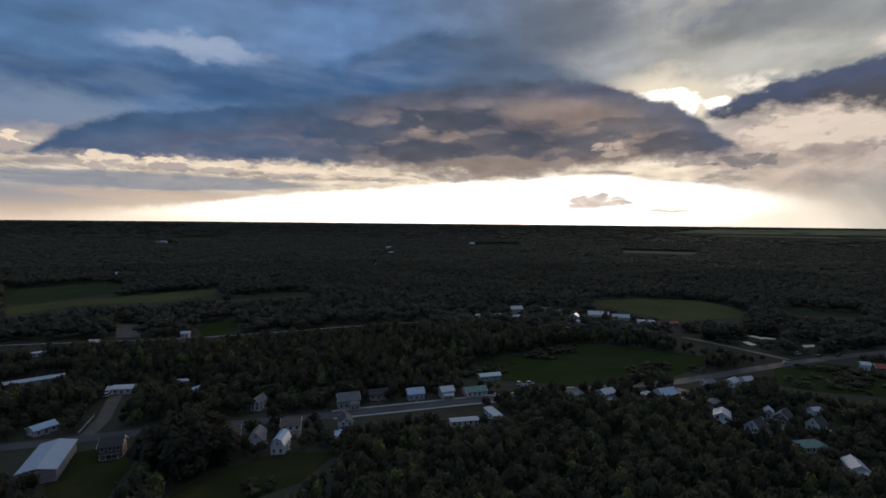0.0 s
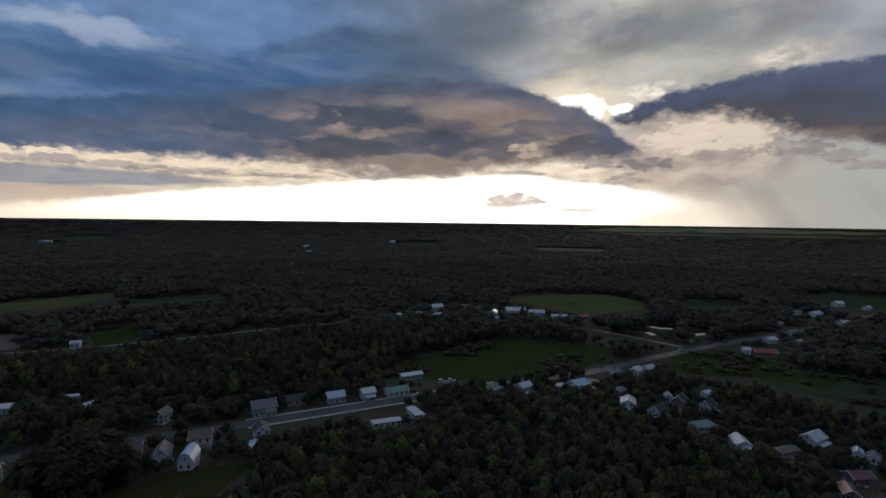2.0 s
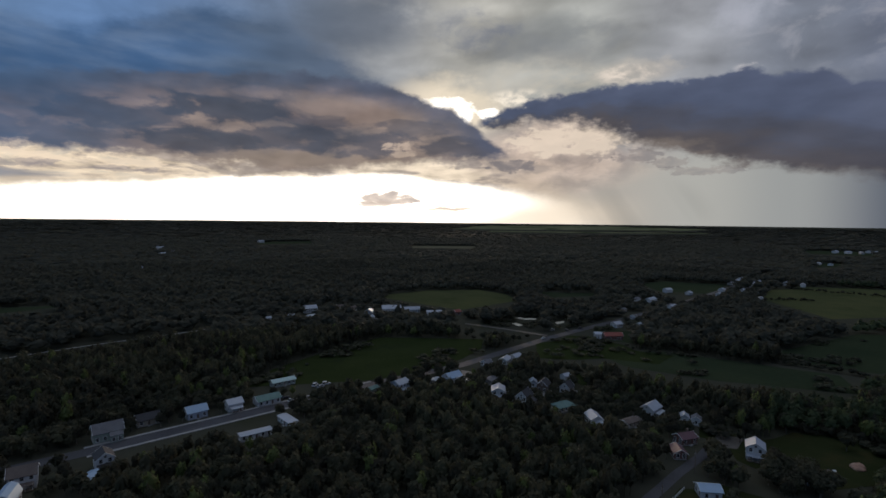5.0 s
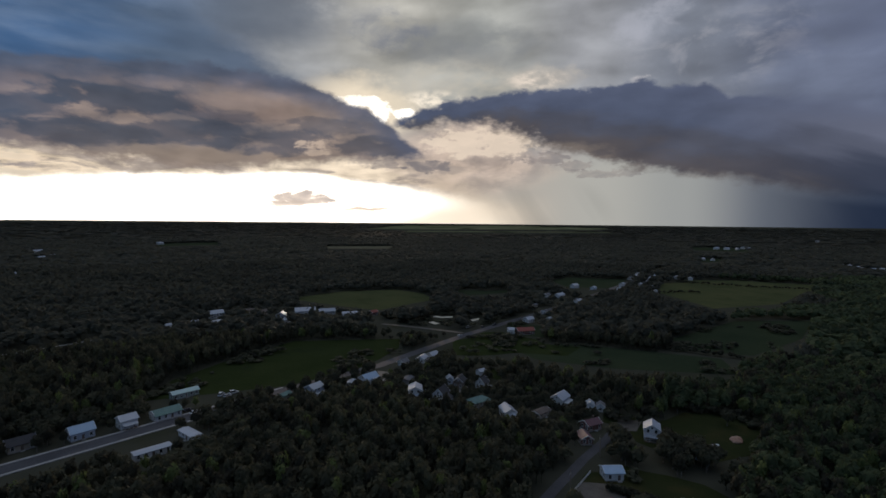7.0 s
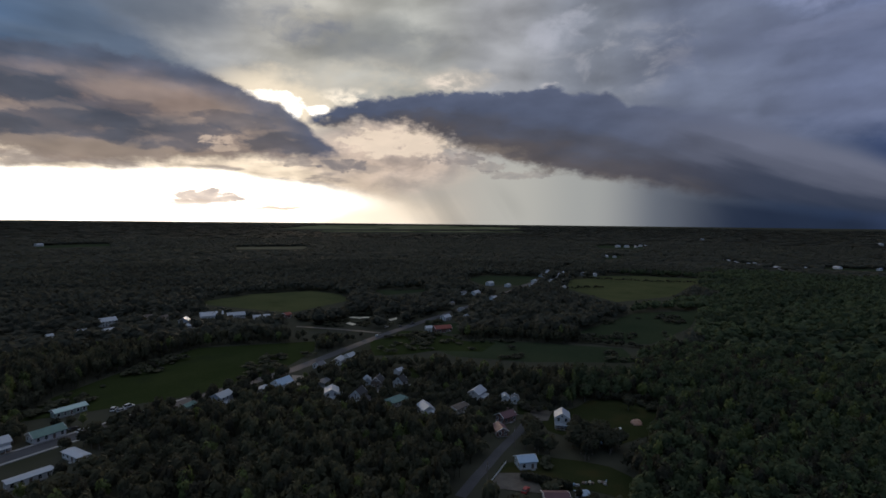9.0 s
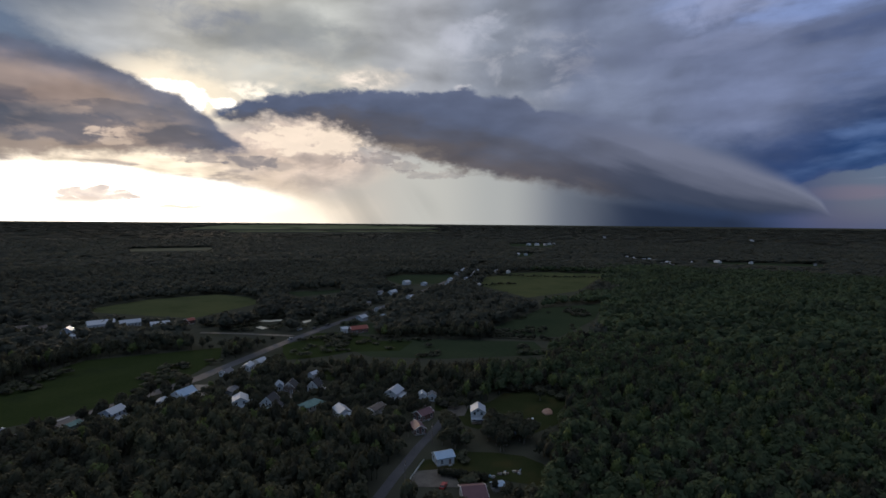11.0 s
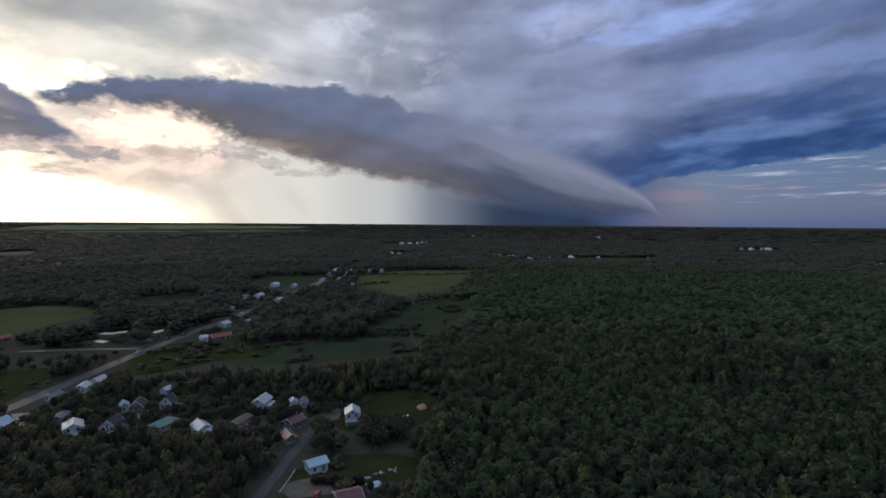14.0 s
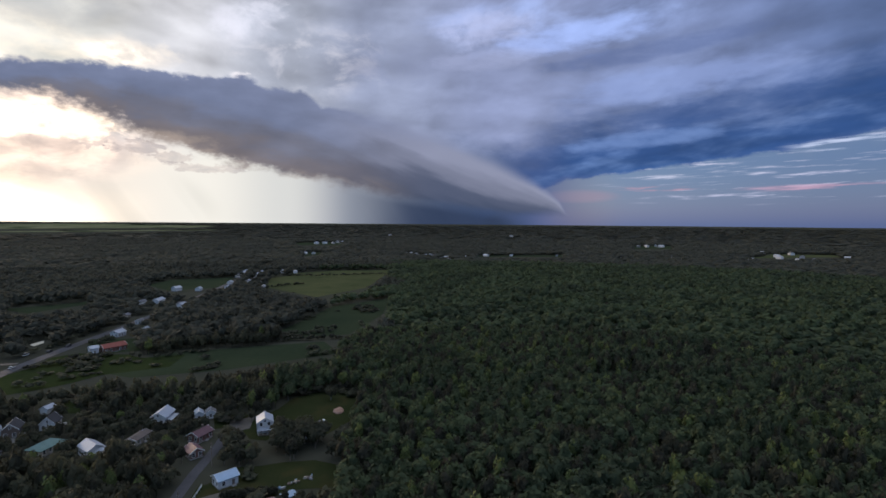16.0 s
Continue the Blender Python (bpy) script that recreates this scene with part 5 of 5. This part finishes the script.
models = [tree(leaf_mat, "leafy green village tree among houses", 1.0), tree(leaf_mat, "broad leafy green tree among houses", 0.85), tree(dark_leaf, "dark green leafy tree beside a yard", 0.95),
          tree(dark_leaf, "slim dark green tree beside a yard", 1.35), tree(leaf_mat, "tall leafy green tree beside the road", 1.15)]
for n, i in enumerate(np.where(solo)[0]):
    k = h[i] / 10.0
    m = pose(x[i], y[i], 0, 0, 0, float(rng.uniform(0, 360))) @ Matrix.Diagonal((k, k, k, 1))
    if n < len(models):
        models[n].matrix_world = m
    else:
        ob = models[int(rng.integers(0, len(models)))]
        made = copy_thing(ob, Matrix())
        made.matrix_world = m

# a clump of tall old trees by the grass clearing
for bx, by, bh in ((-112, 186, 17), (-104, 190, 20), (-98, 183, 18), (-92, 190, 19), (-107, 198, 20), (-86, 196, 15), (-99, 198, 21), (-116, 194, 15), (-94, 203, 18), (-106, 208, 18)):
    made = copy_thing(models[2], Matrix())
    made.matrix_world = pose(bx, by, 0, 0, 0, bx * 7) @ Matrix.Diagonal((bh / 9.0, bh / 9.0, bh / 10.0, 1))
    tagged(made, "tall dark old tree in a clump by the grass", group="tall trees")

# smaller trees on the lawns
for bx, by, bh in ((226, 158, 11), (231, 163, 12), (240, 150, 10), (246, 128, 8), (213, 165, 9), (152, 97, 5), (154, 92, 5), (170, 135, 6), (-150, 232, 6), (-157, 243, 5), (-146, 246, 6), (-86, 222, 8), (-80, 236, 9)):
    made = copy_thing(models[int(rng.integers(0, len(models)))], Matrix())
    made.matrix_world = pose(bx, by, 0, 0, 0, bx * 7) @ Matrix.Diagonal((bh / 9.0, bh / 9.0, bh / 10.0, 1))

# a copse between cabin and tall house, trees by the street and along the highway's near side
rows = [(rng.uniform(178, 204), rng.uniform(108, 137), rng.uniform(6, 10)) for _ in range(60)]
rows = [p for p in rows if inside(np.array([p[0]]), np.array([p[1]]), [(201, 134), (204, 122), (206, 107), (184, 97), (178, 109), (186, 128)])[0]]
rows += [(183, 143, 9), (178, 138, 10), (173, 132, 9), (188, 147, 8), (176, 130, 8), (170, 128, 7)]
for (ax, ay), (bx, by) in zip(HIGHWAY[4:6], HIGHWAY[5:7]):
    for t in np.arange(0.3 if ax < 40 else 0.0, 0.99, 0.075):
        rows.append(((ax + (bx - ax) * t) * 0.962 + rng.normal() * 1.5, (ay + (by - ay) * t) * 0.962 + rng.normal() * 1.5, rng.uniform(7, 10)))
for px, py, ph in rows:
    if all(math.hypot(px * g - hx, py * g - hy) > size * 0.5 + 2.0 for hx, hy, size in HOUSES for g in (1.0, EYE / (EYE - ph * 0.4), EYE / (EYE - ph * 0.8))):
        made = copy_thing(models[int(rng.integers(0, len(models)))], Matrix())
        made.matrix_world = pose(px, py, 0, 0, 0, px * 11) @ Matrix.Diagonal((ph / 9.5, ph / 9.5, ph / 10.0, 1))

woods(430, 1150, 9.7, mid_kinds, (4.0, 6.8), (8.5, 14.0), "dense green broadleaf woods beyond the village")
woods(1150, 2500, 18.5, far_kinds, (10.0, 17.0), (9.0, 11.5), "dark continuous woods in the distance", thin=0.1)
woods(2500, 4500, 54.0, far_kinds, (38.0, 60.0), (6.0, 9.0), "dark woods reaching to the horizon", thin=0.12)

# shrubs in clumps on the rough grass, hedgerows along the fields
sx, sy, tone = [], [], []
mx, my = scatter(170, 620, 4.2)
lump = np.sin(mx * 0.051 + 0.7) * np.sin(my * 0.062 + 0.4) + 0.7 * np.sin(mx * 0.13 + my * 0.04) * np.sin(my * 0.17)
lump2 = rng.random(len(mx))
pick = np.zeros(len(mx), bool)
for kind, label, poly in FIELDS:
    if kind in ("meadow", "crop", "lawn"):
        pick |= inside(mx, my, poly) & (lump2 < 0.75) & (lump > (0.62 if kind != "lawn" else 0.8))
for pts, wide, reach in OPEN_ROAD:
    pick &= near_line(mx, my, pts) > wide + 2
for hx, hy, size in HOUSES:
    pick &= np.hypot(mx - hx, my - hy) > size * 0.6 + 2
for poly in PONDS:
    pick &= ~inside(mx, my, poly)
SCRUB = [[(212, 425), (255, 366), (300, 382), (352, 402), (330, 470), (270, 500), (225, 470)], [(204, 302), (248, 284), (274, 258), (302, 270), (286, 293), (291, 310), (262, 322), (232, 318)], [(150, 312), (200, 335), (236, 352), (222, 366), (190, 352), (160, 330)]]
for poly, share in zip(SCRUB, (0.55, 0.30, 0.35)):
    extra = inside(mx, my, poly) & (lump2 < share) & (lump > -0.35)
    for pts, wide, reach in OPEN_ROAD:
        extra &= near_line(mx, my, pts) > wide + 3.5
    for g in (1.0, 1.02, 1.04):
        for lot in PONDS:
            extra &= ~inside(mx * g, my * g, lot) & (near_line(mx * g, my * g, lot + lot[:1]) > 3)
        for hx, hy, size in HOUSES:
            extra &= np.hypot(mx * g - hx, my * g - hy) > size * 0.6 + 2
    pick |= extra
mx, my, n = mx[pick], my[pick], int(pick.sum())
half = rng.random(n) < 0.75
hh, ww = rng.uniform(1.2, 4.6, n), rng.uniform(1.8, 3.4, n)
plant("shrubs", mx[half], my[half], hh[half], ww[half], mid_kinds, leaf_mat, "low green shrubs in clumps on rough grass")
plant("shrubs", mx[~half], my[~half], hh[~half], ww[~half], mid_kinds, dark_leaf, "low dark shrubs in clumps on rough grass")
for pts, n, lab in (([(782, 494), (801, 440), (828, 388), (866, 338)], 46, "row of small dark trees between two fields"), ([(321, 302), (348, 247), (377, 188)], 60, "dark hedgerow along a ditch in the fields"),
                    ([(232, 172), (242, 157), (264, 125)], 40, "row of dark trees behind the lawn"), ([(600, 430), (650, 420), (690, 400)], 30, "row of dark trees by the far hamlet")):
    t = np.linspace(0, len(pts) - 1.001, n) + rng.uniform(-0.02, 0.02, n)
    t = np.clip(t, 0, len(pts) - 1.001)
    k = t.astype(int)
    a, b = np.array(pts, float)[k], np.array(pts, float)[k + 1]
    c = a + (b - a) * (t - k)[:, None] + rng.normal(size=(n, 2)) * 1.2
    plant("hedgerow", c[:, 0], c[:, 1], rng.uniform(2.5, 5.5, n), rng.uniform(1.6, 2.8, n), mid_kinds, dark_leaf, lab)


# ================= small things of the yards =================
def fence(a, b, posts, label):
    root = tagged(new("fence"), label, "fence")
    a, b = Vector((*a, 0)), Vector((*b, 0))
    d = b - a
    turn = math.degrees(math.atan2(d.y, d.x))
    root.matrix_world = Matrix.Translation(a) @ pose(0, 0, 0, 0, 0, turn)
    L = d.length
    for i in range(posts):
        part("post", boxes((L * i / (posts - 1), 0, 0.6, 0.14, 0.14, 1.3)), trim_white, root)
    for z in (0.5, 1.0):
        part("rail", boxes((L / 2, 0.1, z, L, 0.05, 0.18)), trim_white, root)
    return root


fence((137.9, 125.3), (153.5, 131.5), 9, "pale wooden rail fence along the street")
fence((-164, 222), (-171, 242), 10, "pale rail fence beside the dirt driveway")


def pole(x, y, label):
    root = tagged(new("utility_pole"), label, "utility pole")
    bm = bmesh.new()
    bmesh.ops.create_cone(bm, cap_ends=True, segments=10, radius1=0.17, radius2=0.11, depth=9.5, matrix=pose(0, 0, 4.7))
    part("pole", bm, pole_wood, root)
    part("crossarm", boxes((0, 0, 8.7, 2.2, 0.12, 0.14)), pole_wood, root)
    for px in (-0.95, -0.35, 0.35, 0.95):
        bm = bmesh.new()
        bmesh.ops.create_cone(bm, cap_ends=True, segments=8, radius1=0.06, radius2=0.04, depth=0.2, matrix=pose(px, 0, 8.87))
        part("insulator", bm, glass_dark, root)
    bm = bmesh.new()
    bmesh.ops.create_cone(bm, cap_ends=True, segments=10, radius1=0.22, radius2=0.22, depth=0.8, matrix=pose(0.36, 0, 7.6))
    part("transformer", bm, steel, root)
    root.matrix_world = pose(x, y, 0, 0, 0, 50)
    return root


pole(135.1, 124.7, "weathered wooden utility pole beside the street")
pole(167.8, 138.9, "weathered wooden utility pole by the lane's end")


def junk(x, y, seed, label):
    """A yard heap: sheets, crates and drums lying together."""
    rr = random.Random(seed)
    root = tagged(new("junk_heap"), label, "junk heap", "yard clutter")
    for k in range(5):
        bm = bmesh.new()
        sx, sy, sz = rr.uniform(0.8, 2.2), rr.uniform(0.6, 1.4), rr.uniform(0.15, 0.9)
        vs = box(bm, rr.uniform(-2.2, 2.2), rr.uniform(-1.6, 1.6), sz / 2, sx, sy, sz, rr.uniform(0, 180))
        for v in vs:
            v.co += Vector((rr.uniform(-0.1, 0.1), rr.uniform(-0.1, 0.1), rr.uniform(0, 0.12) if v.co.z > 0.05 else 0))
        part(("crate", "sheet", "board")[k % 3], bm, rr.choice((WALL["tan"], car_silver, pole_wood, WALL["brown"], WALL["grey"], ROOF["blue"], trim_white)), root)
    for k in range(2):
        bm = bmesh.new()
        bmesh.ops.create_cone(bm, cap_ends=True, segments=10, radius1=0.3, radius2=0.3, depth=0.88, matrix=pose(rr.uniform(-2, 2), rr.uniform(-1.5, 1.5), 0.44))
        part("drum", bm, ROOF["blue"] if k else black_rubber, root)
    root.matrix_world = pose(x, y, 0.15, 0, 0, rr.uniform(0, 180)) @ Matrix.Diagonal((0.75, 0.75, 0.75, 1))


for k, (jx, jy) in enumerate(((209.6, 123.0), (212.8, 117.9), (200.6, 115.3), (210.6, 130.6), (208, 122), (214, 121), (219, 119), (205, 125), (204, 117), (199, 128), (160, 104), (165, 101), (170, 98), (132, 283), (126, 276), (138, 276), (48, 297), (116, 272), (172, 245), (164, 240))):
    junk(jx, jy, k, "heap of pale sheets, crates and drums on grass")

bm = bmesh.new()
bmesh.ops.create_icosphere(bm, subdivisions=3, radius=1.0)
for v in bm.verts:
    v.co *= 1 + 0.25 * noise.noise(v.co * 1.7)
    v.co = Vector((v.co.x * 3.6, v.co.y * 2.6, max(v.co.z, -0.1) * 1.6))
mound = part("dirt_mound", bm, red_dirt, None)
mound.matrix_world = pose(233, 117, 0.1, 0, 0, 20)
tagged(mound, "rusty brown mound of soil at the lawn's edge", "mound")


def hedge(a, b, high, thick, label):
    a, b = Vector((*a, 0)), Vector((*b, 0))
    n = int((b - a).length / 0.75)
    vs, fs = [], []
    for i in range(n + 1):
        v, q, t = near_kinds[i % 6]
        s = rng.uniform(0.8, 1.2)
        c = a.lerp(b, i / n)
        o = len(vs)
        vs += (v * (thick * s, thick * s, high * 0.55 * s) + (c.x, c.y, high * 0.5)).tolist()
        fs += [tuple(int(k) + o for k in f) for f in q] + [tuple(int(k) + o for k in f) for f in t]
    return tagged(mesh_object("hedge", vs, fs, dark_leaf), label, "hedge")


hedge((149.1, 119.5), (156.3, 103.5), 3.0, 1.4, "dense dark green hedge behind the cabin")
